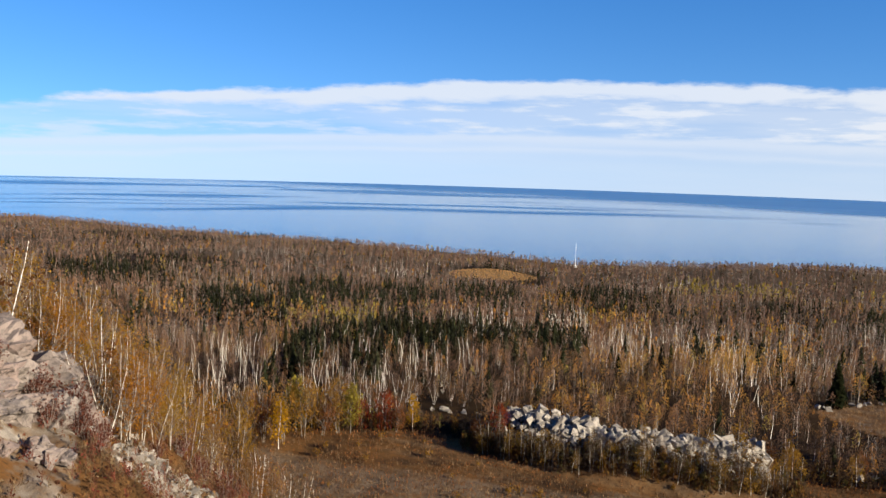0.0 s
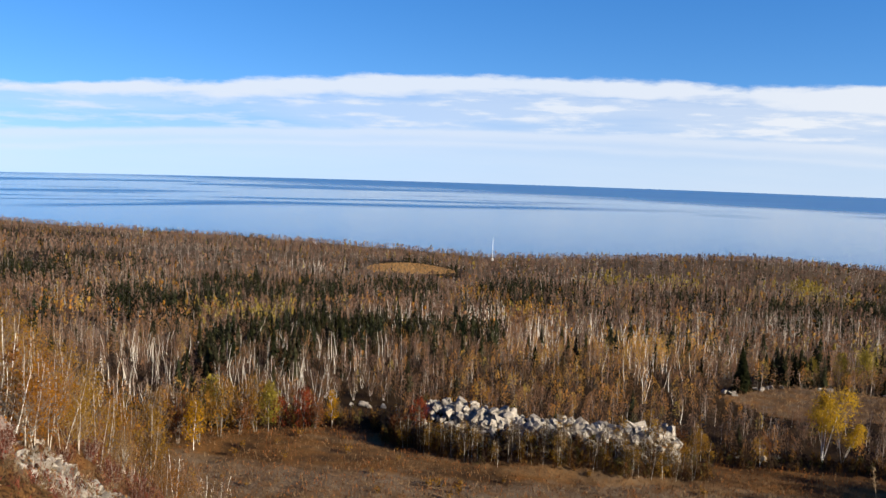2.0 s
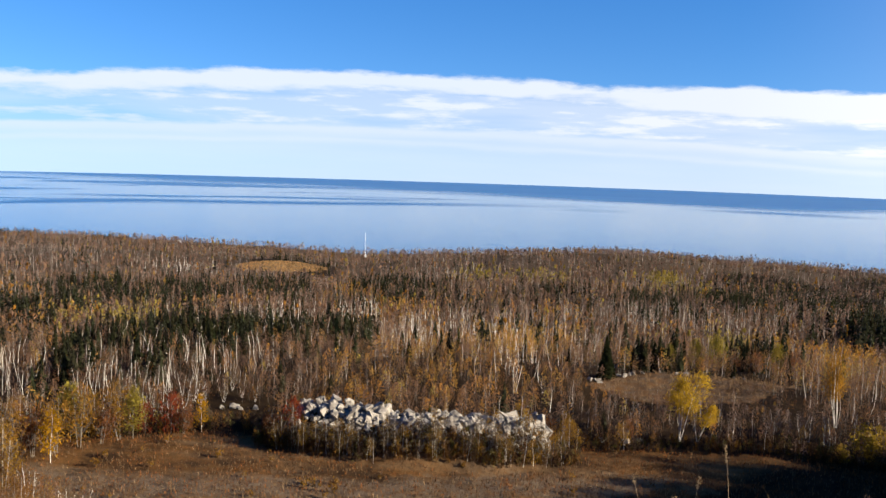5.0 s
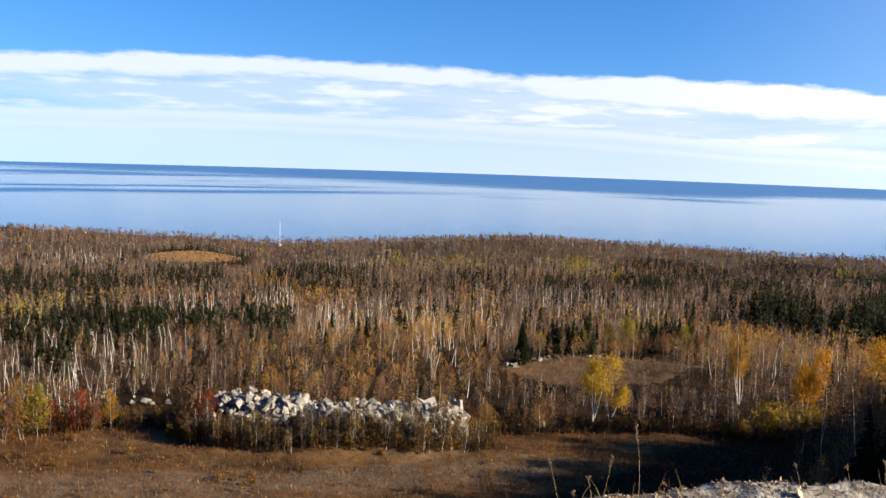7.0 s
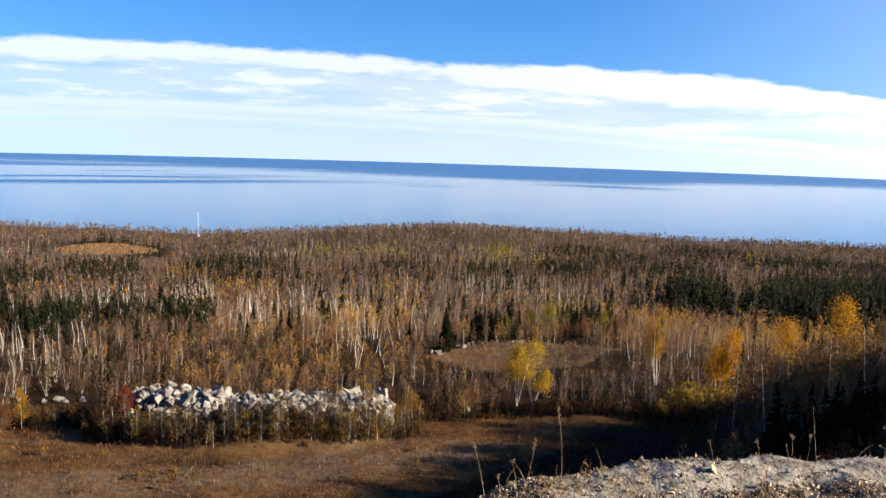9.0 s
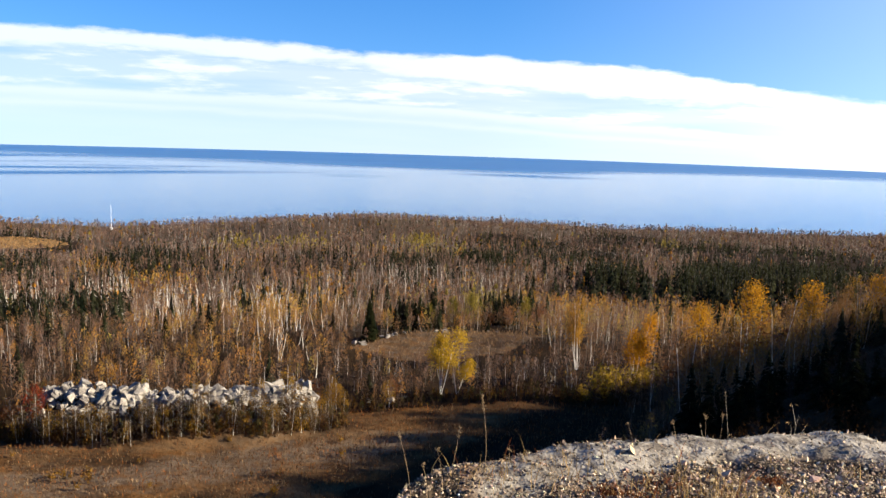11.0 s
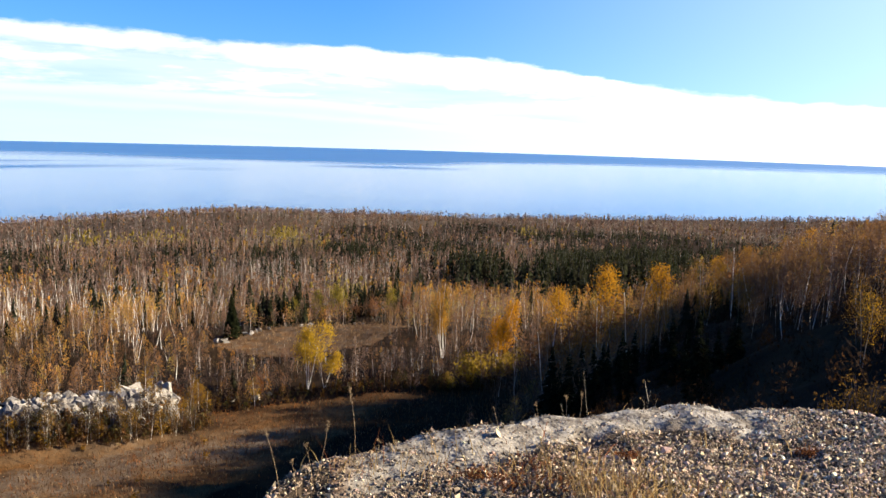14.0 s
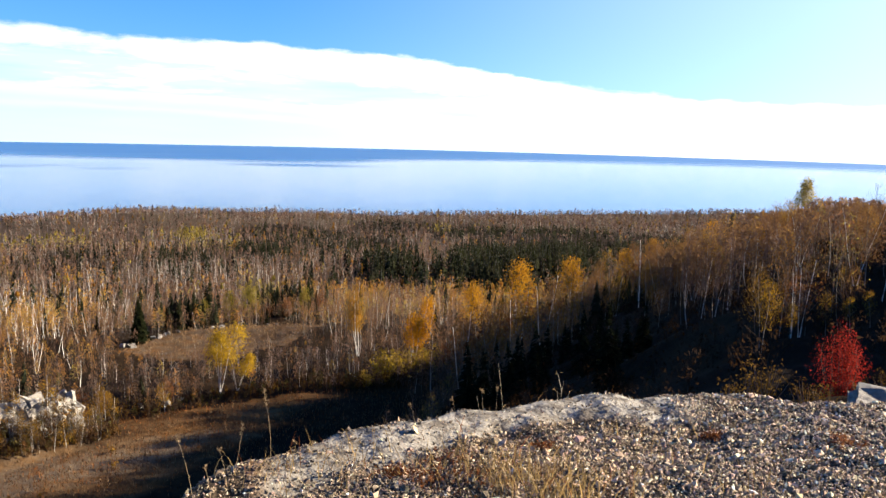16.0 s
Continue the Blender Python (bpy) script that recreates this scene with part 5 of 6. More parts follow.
def build_outcrop():
    blocks = [(-52.5, -10.5, 50, 4.4, 2.6), (-51.2, -12.4, 49.5, 3.4, 2.2), (-51.8, -11.0, 50, 3.6, 2.4), (-49.6, -13.9, 49, 3.8, 2.6), (-50.2, -16.6, 47, 3.9, 4.0), (-51.6, -14.0, 48, 3.6, 3.0), (-47.4, -15.8, 48.5, 2.6, 2.0), (-51.4, -20.6, 43, 3.8, 2.8),
              (-48.6, -18.6, 46, 1.8, 1.6), (-49.4, -22.0, 41, 2.4, 1.6)]
    more = random.Random(11)
    for k in range(60):
        az, r = (more.uniform(-54, -47.3), more.uniform(40, 53)) if k < 44 else (more.uniform(-55, -47), more.uniform(33, 44))
        p = on_ground(*polar(az, r))
        blocks.append((az, math.degrees(math.atan2(p.z + 0.3 - EYE.z, r)), r, more.uniform(1.2, 3.0) * (0.45 if k > 43 else 1), more.uniform(1.0, 2.2) * (0.45 if k > 43 else 1)))
    shapes = [stone_mesh("rock_block", 500 + k, OUTCROP, 15, 0.10, 0.85, 6) for k in range(9)]
    for k, (az, el, r, w, h) in enumerate(blocks):
        p = point(az, el, r)
        g = on_ground(p.x, p.y)
        ob = tagged(new("rock_outcrop", shapes[k % 9]), "fractured pinkish grey bedrock block on the slope", "rock", "bedrock blocks")
        z = min(p.z, g.z + 0.4 * h)
        if k < 2:
            z, h = (p.z + g.z) / 2 - 0.5, max(h, (p.z - g.z + 0.8) / 1.1)
        ob.matrix_basis = pose(p.x, p.y, z, more.uniform(-22, 22), more.uniform(-22, 22), more.uniform(0, 360)) @ Matrix.Diagonal((w * 1.1, w * 1.1, h * 1.2, 1))
    slope = tagged(new("rubble_slope"), "loose pale rubble along the edge of the scree", "rubble")
    for k in range(290):
        u = rng.random()
        az, r = -45.5 + 8.5 * u + rng.gauss(0, 0.8), 46.0 - 2 * u + rng.gauss(0, 2.0)
        x, y = polar(az, r)
        p = on_ground(x, y)
        drop_stone(rng.choice(BOULDERS), slope, p.x, p.y, p.z + 0.05, rng.choice([0.16, 0.22, 0.3, 0.4, 0.65]) * rng.uniform(0.8, 1.3), "stone")


build_outcrop()


def build_slope_brush():
    b = Batch(77)
    n = 3400
    az, r = b.r.uniform(-58, -34, n), b.r.uniform(31, 62, n)
    x, y = r * np.sin(np.radians(az)), r * np.cos(np.radians(az))
    ok = waves(x, y, 7, 78) + b.r.normal(0, 0.5, n) > -0.15
    ok &= (az > -47.2) | (b.r.uniform(0, 1, n) < 0.35)
    x, y = x[ok], y[ok]
    base = np.stack([x, y, height(x, y)], -1)
    H = b.r.uniform(0.25, 1.25, len(x)) * np.where(az[ok] < -47, 0.6, 1.0)
    k = b.r.randint(0, 4, len(x))
    hue = np.array([(0.115, 0.050, 0.030), (0.150, 0.082, 0.034), (0.130, 0.036, 0.024), (0.150, 0.105, 0.060)])[k] * b.r.uniform(0.5, 1.4, (len(x), 1))
    b.twigs(base, H, 14, 0.9, 0.010, hue * 0.9, 0.0, 1.0)
    b.leaves(base, H, 12, 0.05, 0.5, 0.05, hue)
    tagged(new("slope_brush", b.mesh("slope_brush")), "withered rust and brown brush between the rocks", "brush", kind="stuff")


build_slope_brush()


def build_thicket():
    """Brushy young growth along the front of the boulders and the forest's edge."""
    b = Batch(79)
    r = b.r
    x1 = r.uniform(-44, 3, 620)
    y1 = np.interp(x1, [-44, -36, -28, -18, -8, 3], [112, 109, 107.8, 108.4, 109.6, 114.5]) + r.uniform(-0.7, 2.2, 620)
    x2 = r.uniform(-78, -38, 420)
    y2 = np.interp(x2, [-78, -68, -50, -38], [102, 109, 117, 114]) + r.uniform(-1.0, 4.0, 420)
    x3 = r.uniform(3, 48, 420)
    y3 = np.interp(x3, [3, 15, 30, 48], [120, 122, 125, 121]) + r.uniform(-1.0, 4.5, 420)
    x, y = np.concatenate([x1, x2, x3]), np.concatenate([y1, y2, y3])
    base = np.stack([x, y, height(x, y)], -1)
    H = r.uniform(0.9, 3.0, len(x)) * np.where((x > 8) & (x < 30), 0.55, 1.0) * np.where((x > -44) & (x < 3), 0.95, 1.0)
    k = r.randint(0, 5, len(x))
    hue = np.array([(0.094, 0.061, 0.039), (0.117, 0.058, 0.023), (0.078, 0.051, 0.035), (0.148, 0.078, 0.020), (0.094, 0.078, 0.027)])[k] * r.uniform(0.5, 1.25, (len(x), 1))
    # right of the pile the tall trees' shade is put into the thicket's colour
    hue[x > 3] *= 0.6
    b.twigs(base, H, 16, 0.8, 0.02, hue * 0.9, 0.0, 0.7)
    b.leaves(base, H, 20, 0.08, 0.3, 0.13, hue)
    tagged(new("thicket", b.mesh("thicket")), "brown brushy young growth along the forest edge", "thicket", kind="stuff")


build_thicket()

# ---- the ledge under the camera ----
def rim_at(az):
    return float(np.interp(az, RIM_AZ, RIM_R))


STONE_V = np.array([(1, 0, 0), (-1, 0, 0), (0, 1, 0), (0, -1, 0), (0, 0, 1), (0, 0, -1)], float) * 1.15
STONE_T = np.array([(0, 2, 4), (2, 1, 4), (1, 3, 4), (3, 0, 4), (2, 0, 5), (1, 2, 5), (3, 1, 5), (0, 3, 5)])


def build_gravel():
    """Loose pebbles on the ledge."""
    r = np.random.RandomState(61)
    n = 126000
    az = r.uniform(4, 56, n)
    rad = np.sqrt(r.uniform(3.25 ** 2, 5.75 ** 2, n))
    stray = r.uniform(0, 1, n) < 0.08
    az = np.where(stray, az + r.normal(0, 14, n), az)
    rad = np.where(stray, rad - np.abs(r.normal(0, 0.7, n)), rad).clip(0.4)
    # thinner over the rest of the knob
    az = np.concatenate([az, r.uniform(-180, 180, 7000)])
    rad = np.concatenate([rad, np.sqrt(r.uniform(0.09, 8.5 ** 2, 7000))])
    n += 7000
    over = rad - np.interp(az, RIM_AZ, RIM_R)
    bare = np.clip(1.5 - np.abs(over + 0.14) / 0.32, 0, 1) * np.interp(az, [6, 16], [0.4, 0.95]) * np.clip((42 - az) / 3, 0, 1)
    ok = (over < 0.12) & (r.uniform(0, 1, n) > bare * 0.98)
    az, rad = az[ok], rad[ok]
    x, y = rad * np.sin(np.radians(az)), rad * np.cos(np.radians(az))
    z = height(x, y)
    m = len(x)
    size = np.exp(r.normal(-5.46, 0.46, m))
    size = np.where(r.uniform(0, 1, m) < 0.01, size * 1.7, size)
    v = STONE_V[None] + r.normal(0, 0.28, (m, 6, 3))
    v = v * size[:, None, None] * r.uniform(0.65, 1.35, (m, 1, 3)) * np.array([1.25, 0.85, 0.6])
    q = r.normal(0, 1, (m, 4))
    q /= np.linalg.norm(q, axis=1, keepdims=True)
    w, i, j, k = q.T
    turn = np.stack([1 - 2 * (j * j + k * k), 2 * (i * j - k * w), 2 * (i * k + j * w), 2 * (i * j + k * w), 1 - 2 * (i * i + k * k), 2 * (j * k - i * w),
                     2 * (i * k - j * w), 2 * (j * k + i * w), 1 - 2 * (i * i + j * j)], -1).reshape(m, 3, 3)
    v = np.einsum("mab,mvb->mva", turn, v)
    v += np.stack([x, y, z + size * 0.42], -1)[:, None]
    t = (STONE_T[None] + 6 * np.arange(m)[:, None, None]).reshape(-1, 3)
    shade = np.array([0.43, 0.322, 0.222]) * np.exp(r.normal(-0.60, 0.62, (m, 1))) * (1 + r.normal(0, 0.05, (m, 3)))
    # pebbles get paler from left to right along the ledge
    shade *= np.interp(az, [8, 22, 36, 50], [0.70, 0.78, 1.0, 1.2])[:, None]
    tint = np.repeat(np.clip(shade, 0.03, 0.6), 6, axis=0)

    def mat(k):
        col = k.layer("tint")
        f = k.noise(place(k), 90.0, 3, 0.7)
        col = k.mix(k.ramp(f, [(0.5, 0), (0.75, 0.6)]), col, (0.109, 0.086, 0.070))
        return principled(k, col, 0.9, f, 0.4, 0.005, 0.12)
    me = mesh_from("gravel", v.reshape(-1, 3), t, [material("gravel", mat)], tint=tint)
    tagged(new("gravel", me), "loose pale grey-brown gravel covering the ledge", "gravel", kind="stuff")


build_gravel()


def blade_mesh(name, seed, x, y, h, colour, width, lean):
    """Dry curved grass blades, each a bent ribbon."""
    r = np.random.RandomState(seed)
    m = len(x)
    z = height(x, y)
    a = r.uniform(0, 6.28, m)
    w = r.uniform(0, 6.28, m)
    k = np.array([0, 0.35, 0.7, 1.0])
    d = (h * r.uniform(0.1, lean, m))[:, None] * k ** 1.8
    px, py = x[:, None] + np.cos(a)[:, None] * d, y[:, None] + np.sin(a)[:, None] * d
    pz = z[:, None] - 0.01 + h[:, None] * (k - 0.12 * k * k)
    c = np.stack([px, py, pz], -1)
    side = np.stack([np.cos(w), np.sin(w), 0 * w], -1)[:, None] * (np.reshape(width, (-1, 1)) * np.array([1, 0.9, 0.6, 0.15]))[..., None]
    v = np.stack([c - side, c + side], 2).reshape(m, 8, 3)
    q = np.array([[0, 1, 3], [0, 3, 2], [2, 3, 5], [2, 5, 4], [4, 5, 7], [4, 7, 6]])
    t = (q[None] + 8 * np.arange(m)[:, None, None]).reshape(-1, 3)
    return mesh_from(name, v.reshape(-1, 3), t, [LEAF], tint=np.repeat(colour, 8, axis=0))


def build_grass():
    r = np.random.RandomState(71)
    tufts = [(29, 3.58, 0.15, 1.0), (31.5, 3.5, 0.15, 0.9), (26, 3.8, 0.12, 0.45), (33.5, 3.55, 0.12, 0.8), (22, 3.75, 0.1, 0.4), (36, 3.7, 0.12, 0.35), (40, 4.1, 0.1, 0.4), (44, 3.8, 0.12, 0.4),
             (18, 3.8, 0.15, 0.6), (15, 3.7, 0.12, 0.5), (28, 3.6, 0.12, 0.6), (24.5, 4.0, 0.12, 0.5), (47, 4.3, 0.2, 0.4), (12, 3.6, 0.1, 0.5), (38, 4.5, 0.15, 0.3), (50, 4.0, 0.3, 0.35), (30, 3.4, 0.22, 1.3), (33, 3.5, 0.16, 0.6)]
    xs, ys, hs = [], [], []
    for az, rad, wide, amount in tufts:
        n = int((95 if 27 < az < 34.5 else 50) * amount)
        x, y = polar(az, rad)
        xs.append(x + r.normal(0, wide, n))
        ys.append(y + r.normal(0, wide, n))
        hs.append(r.uniform(0.05, 0.20, n) * (0.6 + 0.6 * amount))
    n = 160
    az, rad = r.uniform(4, 56, n), r.uniform(2.8, 5.0, n)
    xs.append(rad * np.sin(np.radians(az)))
    ys.append(rad * np.cos(np.radians(az)))
    hs.append(r.uniform(0.03, 0.10, n))
    x, y, h = np.concatenate(xs), np.concatenate(ys), np.concatenate(hs)
    ok = np.hypot(x, y) < np.interp(np.degrees(np.arctan2(x, y)), RIM_AZ, RIM_R) + 0.05
    x, y, h = x[ok], y[ok], h[ok]
    m = len(x)
    col = np.array([0.33, 0.225, 0.095]) * r.uniform(0.35, 1.3, (m, 1))
    red = r.uniform(0, 1, m) < 0.13
    col[red] = np.array([0.156, 0.055, 0.023]) * r.uniform(0.6, 1.3, (red.sum(), 1))
    tagged(new("dry_grass", blade_mesh("dry_grass", 72, x, y, h, col, r.uniform(0.0011, 0.0023, m), 0.9)), "straw-coloured dry grass tufts among the gravel", "grass", kind="stuff")


build_grass()


def build_moss():
    """Rust-red cushions of low plants on the ledge."""
    b = Batch(97)
    for az, rad, w in [(24.5, 3.85, 0.14), (26.5, 3.62, 0.14), (23, 3.6, 0.12), (31, 4.15, 0.07), (50.6, 4.6, 0.10), (42.5, 4.6, 0.06), (20.5, 3.7, 0.08)]:
        x, y = polar(az, rad)
        n = 260
        px, py = x + b.r.normal(0, w * 0.5, n), y + b.r.normal(0, w * 0.5, n)
        p = np.stack([px, py, height(px, py) + b.r.uniform(0.004, 0.03, n)], -1)
        b.put(p[:, None] + b.r.normal(0, 0.006, (n, 3, 3)), 3, 2, np.array([0.125, 0.050, 0.022]) * b.r.uniform(0.5, 1.5, (n, 1)))
    tagged(new("ledge_plants", b.mesh("ledge_plants")), "low rust red plants growing in the gravel", "plants", kind="stuff")


build_moss()


def make_stalk(az, rad, tip_az, tip_el, head):
    """A dry stem with a seed head, from its foot to its tip."""
    g = on_ground(*polar(az, rad))
    tip = point(tip_az, tip_el, rad)
    d = tip - g
    top = tagged(new("grass_stalk"), "tall dry grass stalk with a seed head on the rim", "grass stalk", "dry stalks on the rim")
    top.location = g
    k = np.linspace(0, 1, 8)
    bow = np.sin(k * math.pi) * 0.05 * d.length
    line = np.stack([d.x * k + bow * 0.7, d.y * k, d.z * k - 0.02 * (1 - k)], -1)[None]
    b = Batch(int(az * 31))
    b.tubes(line, (0.0012 - 0.0006 * k)[None], 0, np.array([(0.203, 0.140, 0.078)]), 4)
    me = b.mesh("stem")
    stem = part("stem", me, top)
    b = Batch(int(az * 37))
    n = int(60 * head)
    f = b.r.uniform(1 - 0.16 * head, 1.02, n)
    c = np.stack([np.interp(f, k, line[0, :, i]) for i in range(3)], -1) + b.r.normal(0, 0.004, (n, 3))
    c[:, 2] += np.maximum(f - 1, 0) * d.length
    b.put(c[:, None] + b.r.normal(0, 0.0032, (n, 3, 3)), 3, 2, np.array([0.234, 0.164, 0.094]) * b.r.uniform(0.6, 1.3, (n, 1)))
    part("seed_head", b.mesh("seed_head"), stem, "feathery dry seed head")


for az, tip_az, tip_el, head in [(6.3, 5.2, -20.4, 0.5), (8.6, 9.6, -19.9, 0.9), (8.5, 8.0, -21.4, 0.5), (11.5, 11.1, -17.8, 1.1), (13.2, 13.2, -21.15, 0.6), (14.5, 14.5, -21.3, 0.5),
                                 (24.8, 24.4, -18.4, 0.4), (26.6, 26.5, -17.7, 0.8), (27.5, 27.6, -17.5, 0.8), (7.4, 7.0, -22.4, 0.6), (21.9, 21.4, -18.8, 0.3)]:
    make_stalk(az, rim_at(az) - 0.12, tip_az, tip_el, head)


def build_weed():
    top = tagged(new("dry_weed"), "dead branching weed standing behind the ledge rim", "weed")
    g = on_ground(*polar(30.2, 6.2))
    top.location = g
    H = EYE.z + 6.2 * math.tan(radians(-14.9)) - g.z
    b = Batch(83)
    n = 9
    a, f = b.r.uniform(0, 6.28, n), b.r.uniform(0.72, 1, n)
    k = np.linspace(0, 1, 6)
    s = b.r.uniform(0.05, 0.20, n) * H
    line = np.stack([np.cos(a)[:, None] * s[:, None] * k ** 1.4, np.sin(a)[:, None] * s[:, None] * k ** 1.4, -0.05 + H * f[:, None] * k ** 0.95], -1)
    b.tubes(line, np.full((n, 1), 0.0038) * (1.2 - k)[None], 1, np.full((n, 3), 0.26) * np.array([1, 0.82, 0.6]))
    side = b.r.randint(0, n, 60)
    at = b.r.uniform(0.6, 0.97, 60)
    foot = np.stack([np.cos(a[side]) * s[side] * at ** 1.4, np.sin(a[side]) * s[side] * at ** 1.4, -0.05 + H * f[side] * at ** 0.95], -1)
    reach = np.stack([b.r.normal(0, 0.07, 60), b.r.normal(0, 0.07, 60), b.r.uniform(0.04, 0.16, 60)], -1) * H * 0.5
    twig = foot[:, None] + reach[:, None] * np.array([0, 0.5, 1.0])[None, :, None]
    b.tubes(twig, np.full((60, 1), 0.0022) * np.array([[1.0, 0.8, 0.4]]), 1, np.full((60, 3), 0.28) * np.array([1, 0.82, 0.6]))
    part("stalk_base", b.mesh("stalk_base"), top)
    b = Batch(84)
    p = np.repeat(twig[:, 2], 5, axis=0) + b.r.normal(0, 0.012, (300, 3))
    b.put(p[:, None] + b.r.normal(0, 0.006, (300, 3, 3)), 3, 2, np.array([0.30, 0.20, 0.10]) * b.r.uniform(0.5, 1.4, (300, 1)))
    part("seed_cluster", b.mesh("seed_cluster"), top)


build_weed()


def build_block():
    """A flat-topped block of bedrock, its sides split and its edges worn."""
    bm = bmesh.new()
    bmesh.ops.create_cube(bm, size=1, matrix=Matrix.Diagonal((2.6, 2.2, 3.6, 1)))
    bmesh.ops.bevel(bm, geom=bm.edges[:], offset=0.14, segments=2, affect="EDGES")
    bmesh.ops.subdivide_edges(bm, edges=bm.edges[:], cuts=7, use_grid_fill=True)
    bmesh.ops.triangulate(bm, faces=bm.faces[:])
    for v in bm.verts:
        split = noise.noise(Vector((v.co.x * 0.6, v.co.y * 0.6, v.co.z * 2.2)) + Vector((3, 1, 7)))
        v.co += v.co.normalized() * (0.16 * noise.noise(v.co * 2.2) + 0.06 * noise.noise(v.co * 7) - (0.12 if abs(split) < 0.06 else 0.0))
    me = bpy.data.meshes.new("stone_block")
    bm.to_mesh(me)
    bm.free()
    me.materials.append(BOULDER)
    ob = tagged(new("stone_block", me), "pale flat-topped bedrock block beside the ledge", "rock")
    x, y = polar(57.1, 12.2)
    ob.matrix_basis = pose(x, y, 36.38, 2, -3, -50)


build_block()

# ---- meadow ----
def build_meadow():
    r = np.random.RandomState(91)
    n = 42000
    x, y = r.uniform(-80, 50, n), r.uniform(84, 128, n)
    patch = waves(x, y, 16, 92) + r.normal(0, 0.5, n)
    ok = inside(x, y, MEADOW) & (patch > -0.35)
    x2, y2 = r.uniform(0, 50, 5200), r.uniform(146, 182, 5200)
    ok2 = inside(x2, y2, CLEARING)
    x, y = np.concatenate([x[ok], x2[ok2]]), np.concatenate([y[ok], y2[ok2]])
    m = len(x)
    b = Batch(93)
    base = np.stack([x, y, height(x, y)], -1)
    h = np.abs(b.r.normal(0.28, 0.2, m)) + 0.1
    rim = y > np.interp(x, [-70, -52, -36, -18, -5, 3, 30], [102, 111, 105.5, 106, 111, 116, 119])
    kind = np.where(b.r.uniform(0, 1, m) < np.where(rim, 0.7, 0.3), 0, b.r.randint(1, 4, m))
    kind = np.where(y > 146, 2 + (b.r.uniform(0, 1, m) < 0.4), kind)
    straw = np.where(y > 146, 1.35, 1.0)[:, None]
    col = straw * np.array([(0.150, 0.058, 0.018), (0.085, 0.045, 0.022), (0.165, 0.110, 0.060), (0.110, 0.072, 0.040)])[kind] * b.r.uniform(0.5, 1.4, (m, 1))
    b.twigs(base, h, 4, 0.9, 0.035, col, 0.0, 0.6)
    # straw on the field near the shore
    x3, y3 = r.uniform(-258, -186, 4200), r.uniform(590, 650, 4200)
    f = far_field(x3, y3)
    x3, y3 = x3[f], y3[f]
    b.twigs(np.stack([x3, y3, height(x3, y3)], -1), b.r.uniform(0.4, 1.0, len(x3)), 4, 1.0, 0.32, np.array([0.30, 0.185, 0.080]) * b.r.uniform(0.6, 1.3, (len(x3), 1)), 0.0, 0.7)
    # taller dead weeds standing in the grass
    w = b.r.randint(0, m, 900)
    x4, y4 = r.uniform(0, 50, 1500), r.uniform(144, 182, 1500)
    ok4 = inside(x4, y4, CLEARING) & (waves(x4, y4, 12, 94) > -0.1)
    x4, y4 = x4[ok4], y4[ok4]
    b4, h4 = np.stack([x4, y4, height(x4, y4)], -1), b.r.uniform(0.4, 1.5, len(x4))
    c4 = np.array([0.165, 0.105, 0.055]) * b.r.uniform(0.5, 1.5, (len(x4), 1))
    b.twigs(b4, h4, 9, 0.8, 0.025, c4, 0.0, 0.7)
    b.leaves(b4, h4, 8, 0.1, 0.35, 0.07, c4)
    tall = b.r.uniform(0.4, 1.0, 900)
    b.twigs(base[w], tall, 7, 0.8, 0.02, np.array([0.075, 0.040, 0.022]) * b.r.uniform(0.6, 1.6, (900, 1)), 0.0, 0.5)
    tagged(new("meadow_grass", b.mesh("meadow_grass")), "rust-brown withered grass on the quarry floor", "grass", kind="stuff")


build_meadow()
tiny = make_shrub("shrub", "small ochre seedling in the dry meadow grass", 397, 1.0, (0.187, 0.101, 0.020), 8, 90, 0.08, group="seedlings in the meadow")
for k in range(34):
    x = rng.uniform(-62, 8)
    y = rng.uniform(88, 112)
    if bool(inside(np.array([x]), np.array([y]), MEADOW)[0]):
        stand_at(tiny, x, y, rng.uniform(0.5, 1.3))

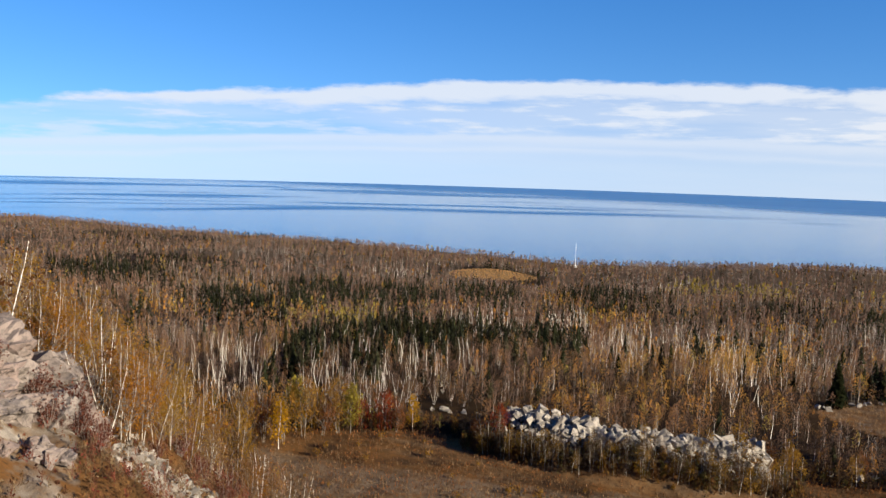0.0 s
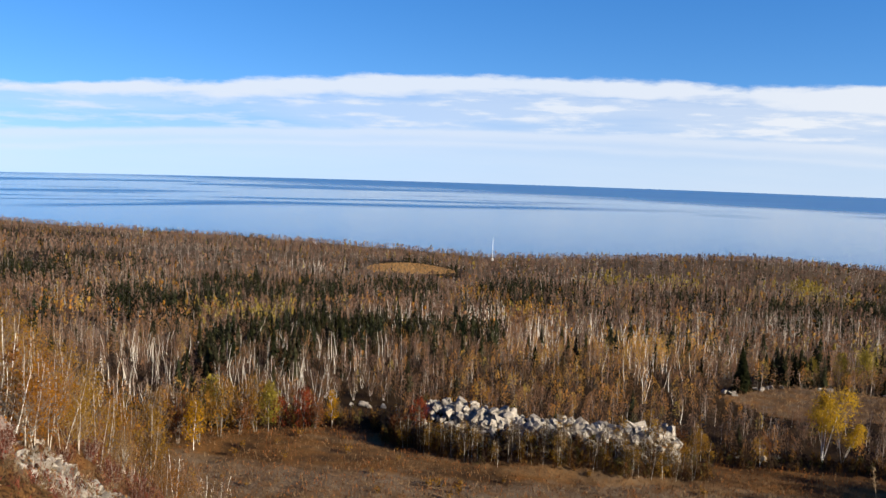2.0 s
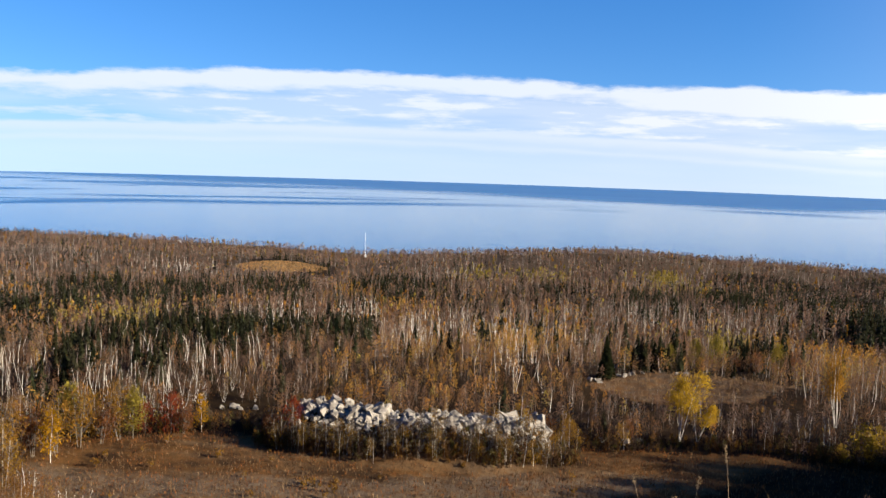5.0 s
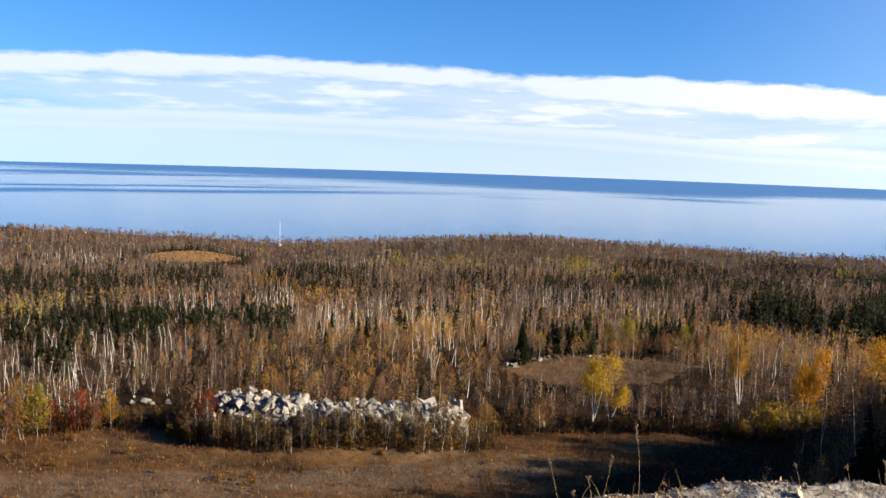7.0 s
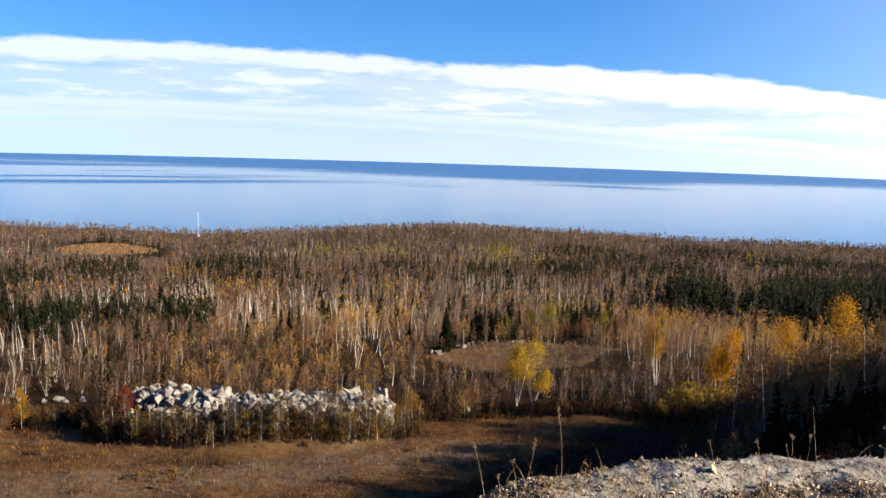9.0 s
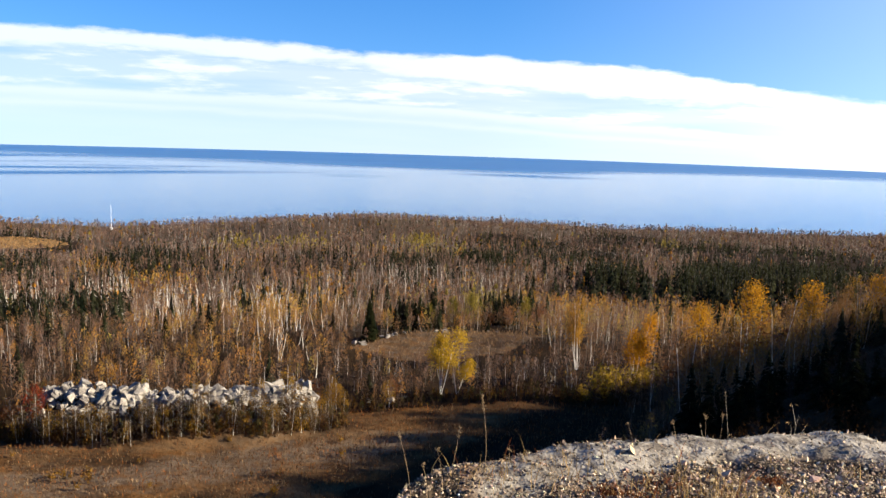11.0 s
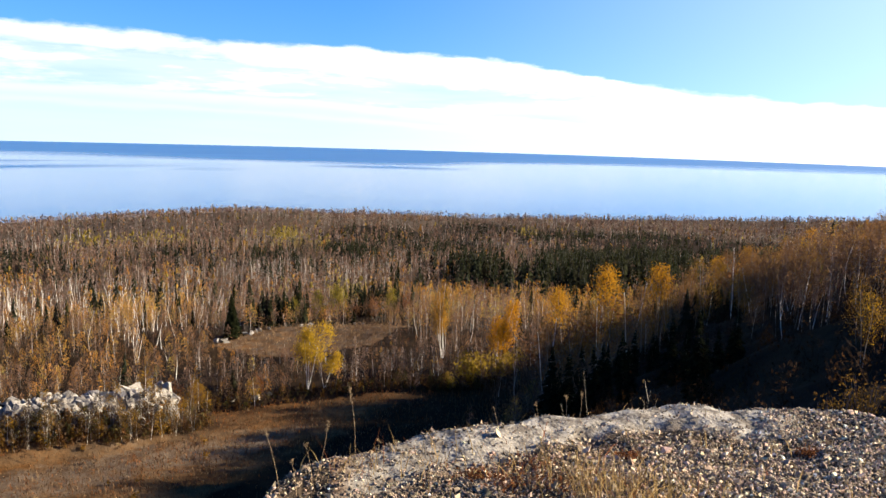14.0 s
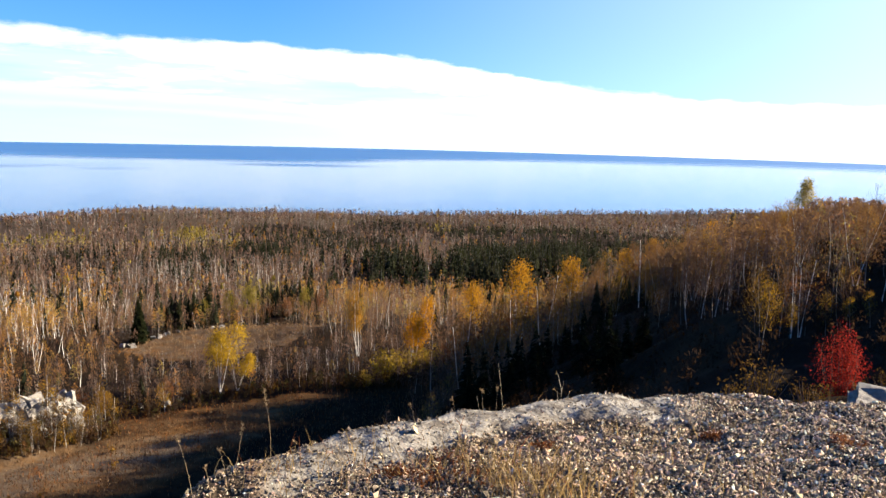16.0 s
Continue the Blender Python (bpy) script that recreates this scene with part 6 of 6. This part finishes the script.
# ---- far off ----
def build_mast():
    mast = tagged(new("radio_mast"), "thin white mast standing over the trees near the shore", "mast")
    g = on_ground(*polar(-14.05, 930))
    mast.location = g
    H = EYE.z + 930 * math.tan(radians(-5.05)) - g.z
    b = Batch(95)
    k = np.linspace(0, 1, 6)
    b.tubes(np.stack([0 * k, 0 * k, H * k], -1)[None], (0.21 - 0.08 * k)[None], 0, np.array([(0.663, 0.663, 0.663)]), 8)
    me = b.mesh("pole")
    me.materials.clear()
    white = material("white_paint", lambda n: principled(n, n.mix(n.ramp(n.noise(place(n), 0.4), [(0.4, 0), (0.7, 1)]), (0.640, 0.640, 0.640), (0.546, 0.554, 0.562)), 0.5))
    me.materials.append(white)
    part("pole", me, mast)
    b = Batch(96)
    b.tubes(np.stack([0 * k, 0 * k, -0.5 + 3.0 * k], -1)[None], np.full((1, 6), 1.6), 0, np.array([(0.390, 0.390, 0.390)]), 8)
    part("base", b.mesh("base"), mast)


build_mast()


def build_house():
    house = tagged(new("house"), "small white house among the trees on the shore", "house")
    g = on_ground(*polar(-26.4, 1075))
    house.matrix_basis = pose(g.x, g.y, g.z + 1.6, 0, 0, 25) @ Matrix.Scale(0.42, 4)
    bm = bmesh.new()
    bmesh.ops.create_cube(bm, size=1, matrix=pose(0, 0, -1.0) @ Matrix.Diagonal((11, 7, 9, 1)))
    me = bpy.data.meshes.new("wall")
    bm.to_mesh(me)
    bm.free()
    me.materials.append(MATS["white_paint"])
    part("wall", me, house)
    bm = bmesh.new()
    v = [bm.verts.new(c) for c in ((-5.9, -4, 3.4), (5.9, -4, 3.4), (5.9, 4, 3.4), (-5.9, 4, 3.4), (-5.9, 0, 6.2), (5.9, 0, 6.2))]
    for f in ((0, 1, 5, 4), (2, 3, 4, 5), (0, 4, 3), (1, 2, 5), (3, 2, 1, 0)):
        bm.faces.new([v[i] for i in f])
    me = bpy.data.meshes.new("roof")
    bm.to_mesh(me)
    bm.free()
    me.materials.append(material("grey_roof", lambda n: principled(n, n.mix(n.noise(place(n), 1.5), (0.094, 0.094, 0.098), (0.156, 0.148, 0.148)), 0.8)))
    part("roof", me, house)


build_house()
